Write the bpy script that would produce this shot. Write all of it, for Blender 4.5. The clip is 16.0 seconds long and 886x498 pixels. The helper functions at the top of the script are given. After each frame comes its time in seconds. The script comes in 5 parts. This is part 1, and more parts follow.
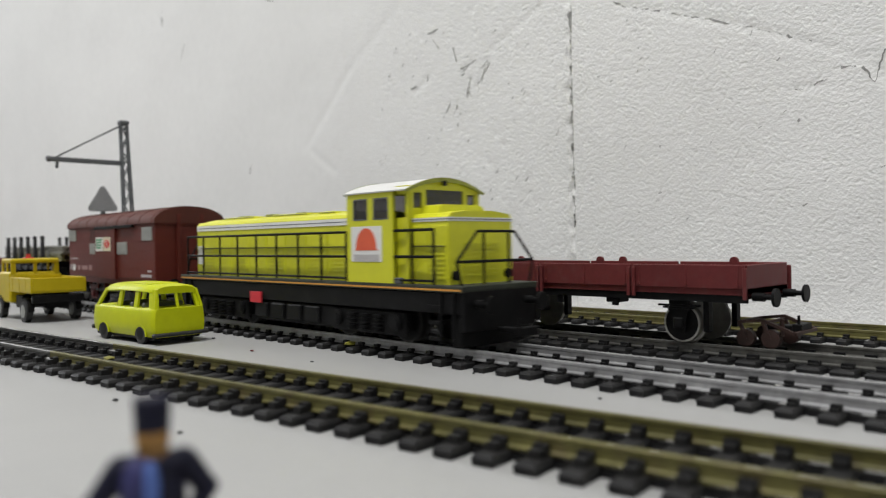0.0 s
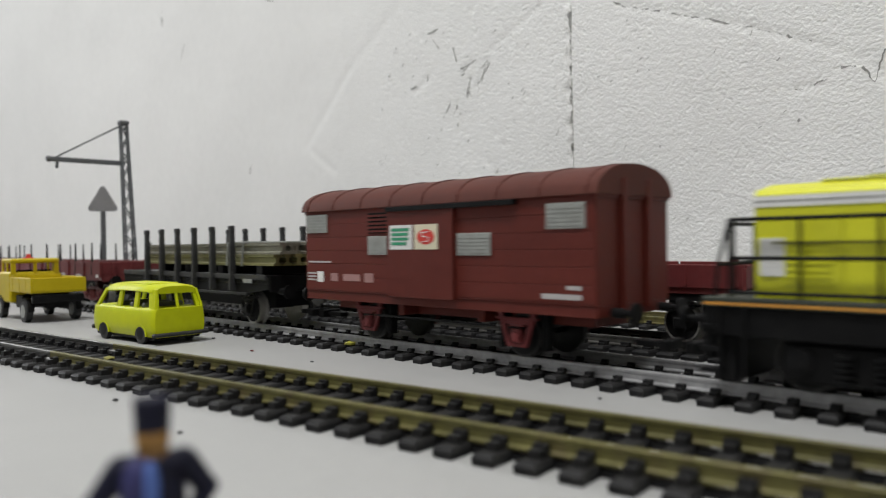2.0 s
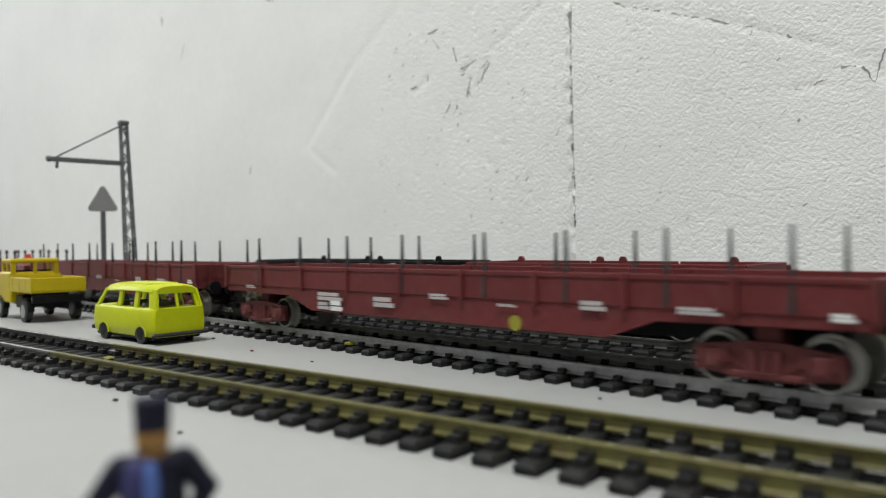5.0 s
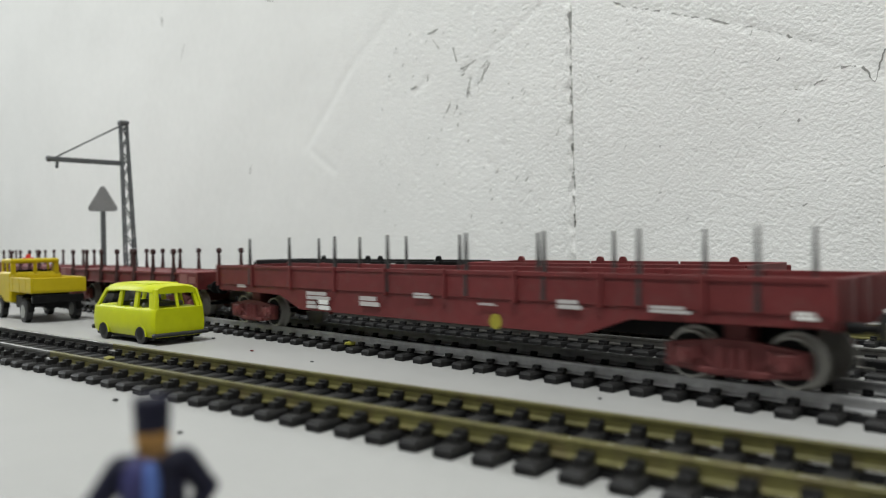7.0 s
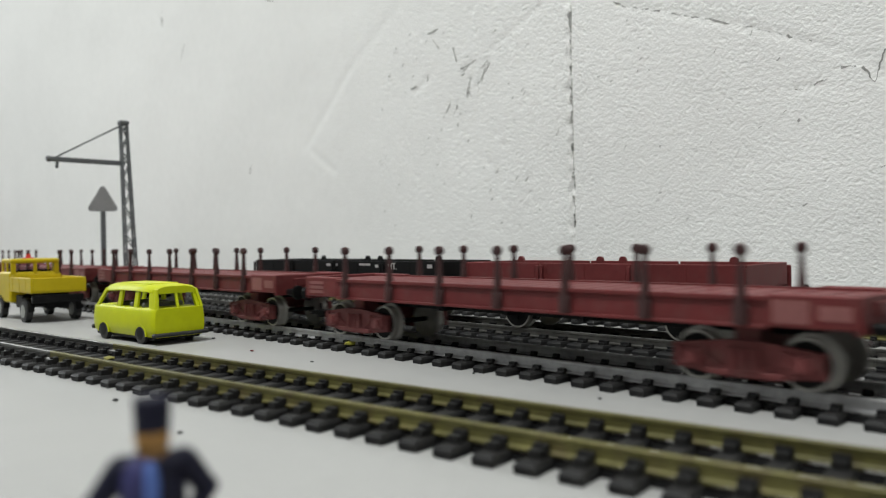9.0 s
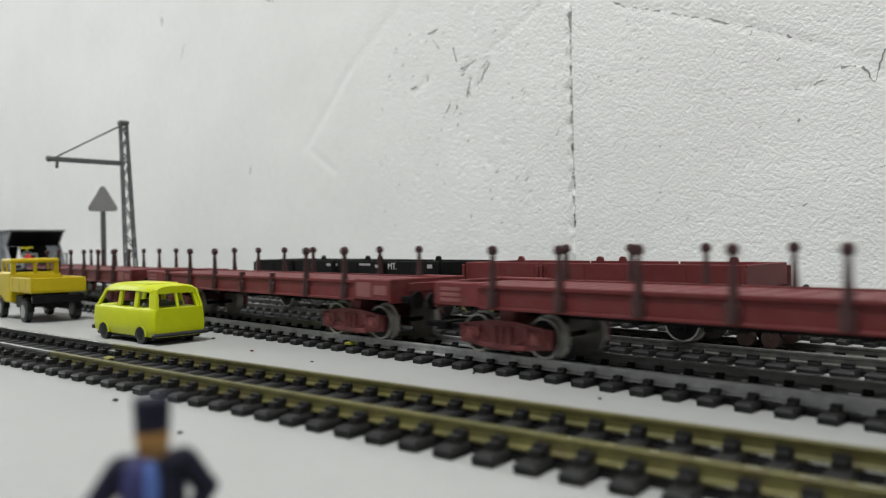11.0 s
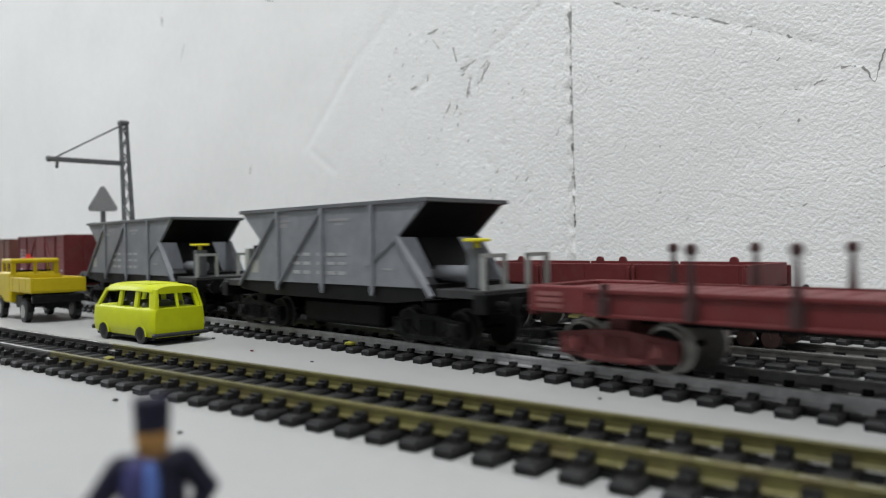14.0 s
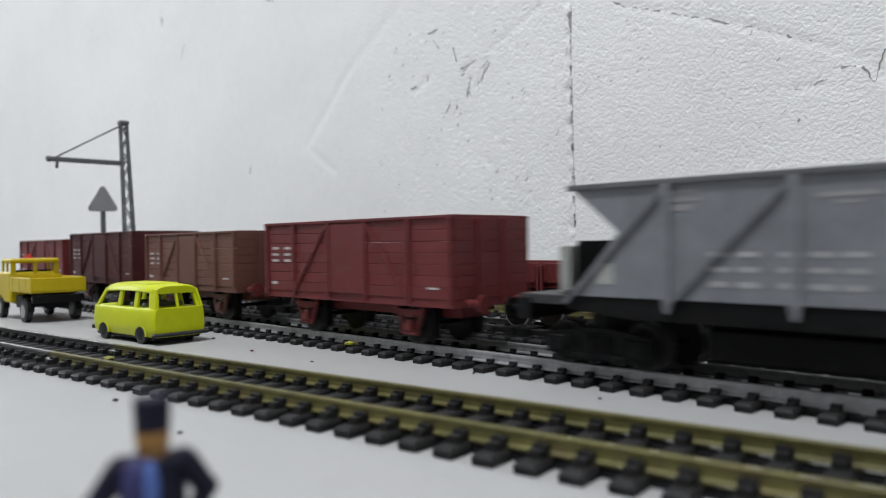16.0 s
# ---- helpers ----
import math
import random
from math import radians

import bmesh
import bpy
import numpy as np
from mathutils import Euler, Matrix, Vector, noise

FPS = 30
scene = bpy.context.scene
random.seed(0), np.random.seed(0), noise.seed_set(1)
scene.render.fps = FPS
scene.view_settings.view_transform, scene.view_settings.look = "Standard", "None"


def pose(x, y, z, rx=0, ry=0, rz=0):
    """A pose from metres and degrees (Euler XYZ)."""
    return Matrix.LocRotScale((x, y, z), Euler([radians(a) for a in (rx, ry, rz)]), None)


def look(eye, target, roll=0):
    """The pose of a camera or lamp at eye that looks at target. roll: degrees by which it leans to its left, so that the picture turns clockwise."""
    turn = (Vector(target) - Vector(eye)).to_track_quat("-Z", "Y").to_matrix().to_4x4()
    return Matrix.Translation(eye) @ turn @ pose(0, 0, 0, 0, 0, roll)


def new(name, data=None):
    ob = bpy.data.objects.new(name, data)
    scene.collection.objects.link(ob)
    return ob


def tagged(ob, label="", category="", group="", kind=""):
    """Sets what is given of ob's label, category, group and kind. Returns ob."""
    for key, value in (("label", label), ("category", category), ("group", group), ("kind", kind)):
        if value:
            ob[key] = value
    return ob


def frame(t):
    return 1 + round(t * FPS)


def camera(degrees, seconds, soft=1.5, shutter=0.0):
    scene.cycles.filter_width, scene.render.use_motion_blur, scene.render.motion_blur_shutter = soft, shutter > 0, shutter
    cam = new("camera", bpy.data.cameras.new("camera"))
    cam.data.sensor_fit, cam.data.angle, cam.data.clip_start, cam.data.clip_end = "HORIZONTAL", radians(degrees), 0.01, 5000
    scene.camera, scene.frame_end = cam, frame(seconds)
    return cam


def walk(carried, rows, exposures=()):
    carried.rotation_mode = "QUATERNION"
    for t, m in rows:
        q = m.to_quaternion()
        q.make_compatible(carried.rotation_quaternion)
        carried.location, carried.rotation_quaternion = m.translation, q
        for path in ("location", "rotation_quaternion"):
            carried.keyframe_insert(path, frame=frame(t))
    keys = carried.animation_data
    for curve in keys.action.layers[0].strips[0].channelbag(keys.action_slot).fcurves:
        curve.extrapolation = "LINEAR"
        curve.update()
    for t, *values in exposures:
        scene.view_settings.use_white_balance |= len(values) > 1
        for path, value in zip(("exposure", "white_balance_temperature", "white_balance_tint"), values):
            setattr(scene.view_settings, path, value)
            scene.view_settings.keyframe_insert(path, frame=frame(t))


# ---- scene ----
# Lengths below are in millimetres of a 1:87 model railway; MM turns them into metres.
MM = 0.001
EYE_Z, YAW, PITCH, ROLL = 32.4, 45.08, -0.45, 0.80
cam = camera(60.57, 16.0, soft=1.15, shutter=0.45)


cam.data.dof.use_dof = True            # a small camera focused on the train
cam.data.dof.focus_distance = 0.235
cam.data.dof.aperture_fstop = 19.0


def camera_pose():
    yaw, pit = radians(YAW), radians(PITCH)
    way = Vector((-math.sin(yaw) * math.cos(pit), math.cos(yaw) * math.cos(pit), math.sin(pit)))
    eye = Vector((0, 0, EYE_Z)) * MM
    return look(eye, eye + way, -ROLL)


walk(cam, [(0, camera_pose()), (16.0, camera_pose())], exposures=[(0, -0.03, 6500, 10.0), (2.5, -0.03, 6500, 9.0), (4.2, 0.03, 6480, 6.5), (6.3, 0.07, 6470, 5.5), (12.0, 0.07, 6420, 7.0), (16.0, 0.09, 6150, 10.0)])

# ---- light: a closed white-walled room with a ceiling lamp and a window beside it ----
world = bpy.data.worlds.new("world")
world.use_nodes = True
world.node_tree.nodes["Background"].inputs[0].default_value = (0.9, 0.95, 1.0, 1)
world.node_tree.nodes["Background"].inputs[1].default_value = 0.15
scene.world = world


def area_lamp(name, eye, target, size, size_y, watts, colour):
    data = bpy.data.lights.new(name, "AREA")
    data.shape, data.size, data.size_y, data.energy, data.color = "RECTANGLE", size, size_y, watts, colour
    ob = new(name, data)
    ob.matrix_world = look(eye, target)
    return ob


area_lamp("window_daylight", (-3.18, -0.72, 1.38), (-0.3, 0.15, 0.05), 1.0, 1.0, 28.5, (0.97, 0.985, 1.0))
area_lamp("ceiling_lamp", (-0.02, -0.50, 1.98), (-0.18, 0.15, 0.0), 1.1, 0.16, 41, (1.0, 0.995, 0.985))


# ---- materials ----
def noise_node(nt, scale, detail=4.0, rough=0.6):
    co = nt.nodes.new("ShaderNodeTexCoord")
    tex = nt.nodes.new("ShaderNodeTexNoise")
    tex.inputs["Scale"].default_value = scale
    tex.inputs["Detail"].default_value = detail
    tex.inputs["Roughness"].default_value = rough
    nt.links.new(co.outputs["Object"], tex.inputs["Vector"])
    return tex


def ramp(nt, src, stops):
    r = nt.nodes.new("ShaderNodeValToRGB")
    while len(r.color_ramp.elements) < len(stops):
        r.color_ramp.elements.new(0.5)
    for e, (p, c) in zip(r.color_ramp.elements, stops):
        e.position = p
        e.color = (*c, 1)
    nt.links.new(src, r.inputs[0])
    return r


def paint(name, dark, light, rough=0.45, metal=0.0, fine=900, coarse=60, bump=0.15, bump_scale=2500, depth=0.00008, spec=0.5, dust=None):
    """Painted or bare surface with grain at two scales, per-object shift and fine relief."""
    m = bpy.data.materials.new(name)
    m.use_nodes = True
    nt = m.node_tree
    b = nt.nodes["Principled BSDF"]
    a, c = noise_node(nt, coarse, 3), noise_node(nt, fine, 5)
    mix = nt.nodes.new("ShaderNodeMix")
    mix.inputs[0].default_value = 0.45
    nt.links.new(a.outputs["Fac"], mix.inputs[2])
    nt.links.new(c.outputs["Fac"], mix.inputs[3])
    col = ramp(nt, mix.outputs[0], [(0.35, dark), (0.65, light)])
    out = col.outputs[0]
    if dust:
        geo = nt.nodes.new("ShaderNodeTexNoise")
        geo.inputs["Scale"].default_value = 260
        geo.inputs["Detail"].default_value = 6
        co = nt.nodes.new("ShaderNodeTexCoord")
        nt.links.new(co.outputs["Object"], geo.inputs["Vector"])
        mask = ramp(nt, geo.outputs["Fac"], [(0.5, (0, 0, 0)), (0.75, (0.5, 0.5, 0.5))])
        mx = nt.nodes.new("ShaderNodeMix")
        mx.data_type = "RGBA"
        nt.links.new(mask.outputs[0], mx.inputs[0])
        nt.links.new(out, mx.inputs[6])
        mx.inputs[7].default_value = (*dust, 1)
        out = mx.outputs[2]
    info = nt.nodes.new("ShaderNodeObjectInfo")
    hsv = nt.nodes.new("ShaderNodeHueSaturation")
    mr = nt.nodes.new("ShaderNodeMapRange")
    mr.inputs[3].default_value, mr.inputs[4].default_value = 0.93, 1.07
    nt.links.new(info.outputs["Random"], mr.inputs[0])
    nt.links.new(mr.outputs[0], hsv.inputs["Value"])
    nt.links.new(out, hsv.inputs["Color"])
    nt.links.new(hsv.outputs[0], b.inputs["Base Color"])
    rr = nt.nodes.new("ShaderNodeMapRange")
    rr.inputs[3].default_value, rr.inputs[4].default_value = max(0.05, rough - 0.08), min(1, rough + 0.12)
    nt.links.new(c.outputs["Fac"], rr.inputs[0])
    nt.links.new(rr.outputs[0], b.inputs["Roughness"])
    b.inputs["Metallic"].default_value = metal
    b.inputs["Specular IOR Level"].default_value = spec
    if bump:
        t = noise_node(nt, bump_scale, 3)
        bp = nt.nodes.new("ShaderNodeBump")
        bp.inputs["Strength"].default_value = bump
        bp.inputs["Distance"].default_value = depth
        nt.links.new(t.outputs["Fac"], bp.inputs["Height"])
        nt.links.new(bp.outputs[0], b.inputs["Normal"])
    return m


# grey that stands in for the shade inside cracks, joint and pits
CRACK_SHADE = paint("crack_shade_paint", (0.22, 0.22, 0.21), (0.40, 0.40, 0.385), 0.9, fine=700, bump=0)
WHITE_TABLE = paint("white_table_paint", (0.30, 0.30, 0.296), (0.35, 0.35, 0.344), 0.45, fine=300, coarse=12, bump=0.12, bump_scale=500)
PLAIN_WALL = paint("room_paint", (0.30, 0.30, 0.295), (0.36, 0.36, 0.35), 0.8, fine=40, coarse=3, bump=0.1, bump_scale=200)
SLEEPER = paint("black_sleeper_plastic", (0.006, 0.006, 0.007), (0.013, 0.013, 0.014), 0.55, fine=700, spec=0.2, dust=(0.03, 0.029, 0.027))
BRASS = paint("tarnished_brass", (0.062, 0.056, 0.014), (0.14, 0.128, 0.036), 0.5, 0.2, fine=420, coarse=45, dust=(0.085, 0.05, 0.032))
NICKEL = paint("nickel_silver", (0.24, 0.24, 0.245), (0.38, 0.38, 0.385), 0.42, 0.45, fine=500, coarse=60, dust=(0.12, 0.115, 0.11))
RED = paint("oxide_red_plastic", (0.105, 0.0185, 0.019), (0.148, 0.027, 0.028), 0.5, fine=500, coarse=45, spec=0.25, dust=(0.13, 0.048, 0.046))
BOGIERED = paint("faded_red_plastic", (0.105, 0.026, 0.026), (0.155, 0.042, 0.042), 0.55, fine=500, coarse=45, spec=0.25, dust=(0.14, 0.07, 0.065))
BOXRED = paint("brown_red_paint", (0.092, 0.0145, 0.0095), (0.118, 0.0195, 0.013), 0.5, fine=400, coarse=35, spec=0.25)
ROOFRED = paint("roof_red_paint", (0.070, 0.020, 0.0145), (0.095, 0.028, 0.020), 0.6, fine=400, coarse=35, spec=0.2)
MAROON = paint("dark_maroon_plastic", (0.048, 0.011, 0.012), (0.072, 0.017, 0.018), 0.55, fine=400, coarse=45, spec=0.25)
BROWN = paint("faded_brown_plastic", (0.095, 0.033, 0.022), (0.135, 0.048, 0.032), 0.6, fine=400, coarse=45)
BLACK = paint("black_plastic", (0.003, 0.003, 0.0033), (0.008, 0.008, 0.0085), 0.5, fine=600, spec=0.13, dust=(0.013, 0.0125, 0.012))
CHARCOAL = paint("charcoal_plastic", (0.024, 0.024, 0.025), (0.042, 0.042, 0.043), 0.45, fine=600, spec=0.3, dust=(0.06, 0.06, 0.058))
GREY = paint("wagon_grey_paint", (0.150, 0.158, 0.173), (0.215, 0.224, 0.242), 0.55, fine=300, coarse=40, spec=0.3)
PALEGREY = paint("pale_grey_plastic", (0.24, 0.25, 0.235), (0.34, 0.35, 0.33), 0.5, fine=500, dust=(0.20, 0.19, 0.17))
MASTGREY = paint("mast_grey_plastic", (0.075, 0.08, 0.085), (0.11, 0.115, 0.12), 0.5, fine=500)
STEEL = paint("wheel_steel", (0.30, 0.295, 0.275), (0.45, 0.44, 0.41), 0.35, 0.5, fine=500)
DARKSTEEL = paint("blackened_wheel_steel", (0.018, 0.018, 0.018), (0.04, 0.039, 0.037), 0.4, 0.3, fine=500, spec=0.3)
DULLRAIL = paint("dull_dark_rail", (0.06, 0.059, 0.055), (0.13, 0.128, 0.118), 0.35, 0.5, fine=400, coarse=60, dust=(0.05, 0.04, 0.035))
STAKE = paint("dark_stake_plastic", (0.034, 0.014, 0.014), (0.055, 0.022, 0.022), 0.5, fine=600, spec=0.3)
LOCO = paint("locomotive_yellow", (0.56, 0.57, 0.015), (0.66, 0.66, 0.02), 0.4, fine=300, coarse=30, bump=0.05)
LIME = paint("lime_plastic", (0.45, 0.50, 0.003), (0.52, 0.57, 0.005), 0.4, fine=300, coarse=60, bump=0.05, spec=0.3)
TRUCK = paint("signal_yellow_plastic", (0.45, 0.345, 0.003), (0.53, 0.41, 0.005), 0.42, fine=300, coarse=60, bump=0.05, spec=0.3)
WHITE = paint("white_print", (0.66, 0.66, 0.64), (0.76, 0.76, 0.74), 0.5, bump=0)
CREAM = paint("cream_print", (0.62, 0.58, 0.42), (0.70, 0.66, 0.5), 0.5, bump=0)
GREYPRINT = paint("grey_print", (0.38, 0.36, 0.36), (0.5, 0.48, 0.47), 0.5, bump=0)
ORANGE = paint("orange_print", (0.62, 0.085, 0.03), (0.72, 0.11, 0.04), 0.5, bump=0)
AMBER = paint("amber_line", (0.55, 0.24, 0.03), (0.62, 0.30, 0.04), 0.5, bump=0)
GREEN = paint("green_print", (0.02, 0.24, 0.12), (0.03, 0.30, 0.15), 0.5, bump=0)
SIGNRED = paint("red_print", (0.52, 0.03, 0.025), (0.6, 0.05, 0.03), 0.5, bump=0)
YELLOW = paint("yellow_handwheel", (0.6, 0.55, 0.01), (0.7, 0.62, 0.02), 0.4, bump=0)
PINKRED = paint("red_panel", (0.50, 0.02, 0.03), (0.6, 0.03, 0.05), 0.45, bump=0)
NAVY = paint("navy_figure_paint", (0.005, 0.005, 0.014), (0.010, 0.010, 0.026), 0.6, fine=600, spec=0.2)
SHIRT = paint("blue_figure_paint", (0.06, 0.11, 0.34), (0.08, 0.15, 0.42), 0.55, fine=600)
SKIN = paint("ochre_figure_paint", (0.24, 0.12, 0.025), (0.31, 0.16, 0.035), 0.55, fine=600)
BLACKRUBBER = paint("tyre_black", (0.008, 0.008, 0.008), (0.02, 0.02, 0.02), 0.6)


def glass(name, tint, rough=0.05):
    m = bpy.data.materials.new(name)
    m.use_nodes = True
    b = m.node_tree.nodes["Principled BSDF"]
    b.inputs["Base Color"].default_value = (*tint, 1)
    b.inputs["Roughness"].default_value = rough
    b.inputs["Transmission Weight"].default_value = 0.9
    b.inputs["IOR"].default_value = 1.45
    return m


GLASS = glass("window_glazing", (0.26, 0.25, 0.25), 0.02)


# ---- mesh helpers (millimetres) ----
def box(bm, x0, x1, y0, y1, z0, z1, bevel=0.0):
    vs = [bm.verts.new((x, y, z)) for x in (x0, x1) for y in (y0, y1) for z in (z0, z1)]
    quads = ((0, 1, 3, 2), (4, 6, 7, 5), (0, 4, 5, 1), (2, 3, 7, 6), (0, 2, 6, 4), (1, 5, 7, 3))
    fs = [bm.faces.new([vs[i] for i in q]) for q in quads]
    if bevel:
        es = list({e for f in fs for e in f.edges})
        bmesh.ops.bevel(bm, geom=es, offset=bevel, segments=1, affect="EDGES", profile=0.5)
    return bm


def cyl(bm, a, b, r, seg=10, r2=None):
    a, b = Vector(a), Vector(b)
    d = (b - a).normalized()
    s = d.orthogonal().normalized()
    t = d.cross(s)
    r2 = r if r2 is None else r2
    lo = [bm.verts.new(a + (s * math.cos(k * math.tau / seg) + t * math.sin(k * math.tau / seg)) * r) for k in range(seg)]
    hi = [bm.verts.new(b + (s * math.cos(k * math.tau / seg) + t * math.sin(k * math.tau / seg)) * r2) for k in range(seg)]
    for k in range(seg):
        bm.faces.new((lo[k], lo[(k + 1) % seg], hi[(k + 1) % seg], hi[k]))
    bm.faces.new(lo[::-1])
    bm.faces.new(hi)
    return bm


def extrude_poly(bm, pts, axis, a, b):
    """A closed polygon in the two other axes, drawn out along axis ('x', 'y' or 'z') from a to b."""
    def at(p, v):
        return {"x": (v, p[0], p[1]), "y": (p[0], v, p[1]), "z": (p[0], p[1], v)}[axis]
    lo = [bm.verts.new(at(p, a)) for p in pts]
    hi = [bm.verts.new(at(p, b)) for p in pts]
    n = len(pts)
    for k in range(n):
        bm.faces.new((lo[k], lo[(k + 1) % n], hi[(k + 1) % n], hi[k]))
    bm.faces.new(lo[::-1])
    bm.faces.new(hi)
    return bm


def strut(bm, a, b, w, h):
    """A square bar between two points."""
    return cyl(bm, a, b, w * 0.7, 4, h * 0.7)


def lathe_y(bm, x, z, profile, seg=28):
    """A turned body about an axis along y through (x, z); profile is (y, radius)."""
    rings = []
    for y, r in profile:
        rings.append([bm.verts.new((x + r * math.cos(k * math.tau / seg), y, z + r * math.sin(k * math.tau / seg))) for k in range(seg)])
    for p, q in zip(rings, rings[1:]):
        for k in range(seg):
            bm.faces.new((p[k], p[(k + 1) % seg], q[(k + 1) % seg], q[k]))
    bm.faces.new(rings[0][::-1])
    bm.faces.new(rings[-1])
    return bm


def mesh_of(bm, material, name, smooth=False):
    bmesh.ops.recalc_face_normals(bm, faces=bm.faces)
    bmesh.ops.scale(bm, vec=(MM, MM, MM), verts=bm.verts)
    me = bpy.data.meshes.new(name)
    if smooth:
        for f in bm.faces:
            f.smooth = True
        for e in bm.edges:
            if len(e.link_faces) == 2 and e.calc_face_angle(0) > 0.7:
                e.smooth = False
    bm.to_mesh(me)
    bm.free()
    for m in (material if isinstance(material, (list, tuple)) else (material,)):
        me.materials.append(m)
    return me


def part(name, bm, material, parent, label="", smooth=False):
    ob = new(name, mesh_of(bm, material, name, smooth))
    ob.parent = parent
    if label:
        ob["label"] = label
    return ob


def B():
    return bmesh.new()


def thing(name, label, category, group="", kind="", m=None):
    ob = tagged(new(name), label, category, group, kind)
    ob.empty_display_size = 0.01
    if m is not None:
        ob.matrix_world = m
    return ob


# ---- plan ----
RAIL_TOP = 4.47
TRACK_Y = 153.6          # centre of the line the train runs on
BEND, BEND_X = 9.0e-5, -132.0
SIDING_Y, WALLSIDE_Y = 202.0, 259.0
FRONT_Y, FRONT_TURN, FRONT_BEND = 104.17, 0.14554, 1.57e-4
WALL_Y = 292.0


def line(u, off=0.0):
    """Place and heading on the running line's alignment, u millimetres along it."""
    d = min(u - BEND_X, 0.0)
    turn = -600.0                        # beyond this the bend eases back until the line runs along the wall
    if d >= turn:
        ph, y = BEND * d, 0.5 * BEND * d * d
    else:
        e = max(d - turn, turn)
        ph, y = BEND * (turn - e), BEND * (0.5 * turn * turn + turn * e - 0.5 * e * e)
    return u - off * math.sin(ph), y + off * math.cos(ph), ph


def front_line(u, off=0.0):
    d = u - 60.0
    ph = FRONT_BEND * d
    x, y = u - off * math.sin(ph), FRONT_Y + 0.5 * FRONT_BEND * d * d + off * math.cos(ph)
    c, s = math.cos(FRONT_TURN), math.sin(FRONT_TURN)
    return x * c - y * s, x * s + y * c, ph + FRONT_TURN


# ---- the large structure ----
def joint_x(z):
    return -205.8 + 0.5 * noise.noise(Vector((0, z * 0.11, 3))) - 0.012 * (z - 40)


def relief(x, z):
    """Depth of the plaster at a place on the wall: trowelled smooth to the west, rough render by the joint and east of it."""
    if not (-1100 <= x <= -35 and -20 <= z <= 350):
        return 0.0
    side = max(0.0, min(1.0, (x + 430) / 230))
    v = Vector((x * 0.035, z * 0.035, 0))
    d = 0.9 * noise.fractal(v * 0.25, 1.0, 2.0, 3) + (0.04 + 0.07 * side) * noise.fractal(v * 6.5, 0.8, 2.1, 3) * 0.45
    jx = joint_x(z)
    pit = noise.noise(Vector((x * 0.30 + z * 0.1, z * 0.42, 11)))
    if pit > 0.52 and -350 < x < -75:
        d += min(0.6, (pit - 0.52) * 6.0) * (min(1.0, max(0.0, (x + 350) / 90)) if x < jx else 0.5)
    lip = 2.0 + 4.6 * max(0.0, noise.noise(Vector((4, z * 0.19, 0))) + 0.3)      # scalloped lip of the joint
    if jx - lip < x <= jx:
        d += (0.7 + 1.8 * max(0.0, noise.noise(Vector((7, z * 0.17, 0))) + 0.4)) * ((x - jx + lip) / lip) ** 1.3
    for (ax, az, bx, bz, w, h) in CRACKS:
        lx, lz = bx - ax, bz - az
        t = max(0, min(1, ((x - ax) * lx + (z - az) * lz) / (lx * lx + lz * lz)))
        q = math.hypot(x - ax - t * lx, z - az - t * lz)
        if q < w:
            d += 0.35 * h * (1 - q / w)
    return d


def crack_strip(parent, pts, width, seed):
    """A thin ragged crack: a grey sliver on the wall that paints its shade along a broken line."""
    bm = B()
    prev = None
    for (ax, az), (bx, bz) in zip(pts, pts[1:]):
        n = max(2, int(math.hypot(bx - ax, bz - az) / 0.9))
        ln = math.hypot(bx - ax, bz - az)
        nx, nz = -(bz - az) / ln, (bx - ax) / ln
        for k in range(n + 1):
            t = k / n
            x, z = ax + (bx - ax) * t, az + (bz - az) * t
            o = 0.9 * noise.noise(Vector((x * .35, z * .35, seed))) + 0.4 * noise.noise(Vector((x * 1.1, z * 1.1, seed)))
            wd = width * max(0.12, 0.55 + 1.1 * noise.noise(Vector((x * .28, z * .28, seed + 9))))
            x, z = x + nx * o, z + nz * o
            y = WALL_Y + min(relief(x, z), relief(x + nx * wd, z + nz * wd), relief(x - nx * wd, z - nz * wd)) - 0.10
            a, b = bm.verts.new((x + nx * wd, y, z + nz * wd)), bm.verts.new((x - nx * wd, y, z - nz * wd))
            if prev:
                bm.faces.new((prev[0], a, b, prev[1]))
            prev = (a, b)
    part("crack", bm, CRACK_SHADE, parent)


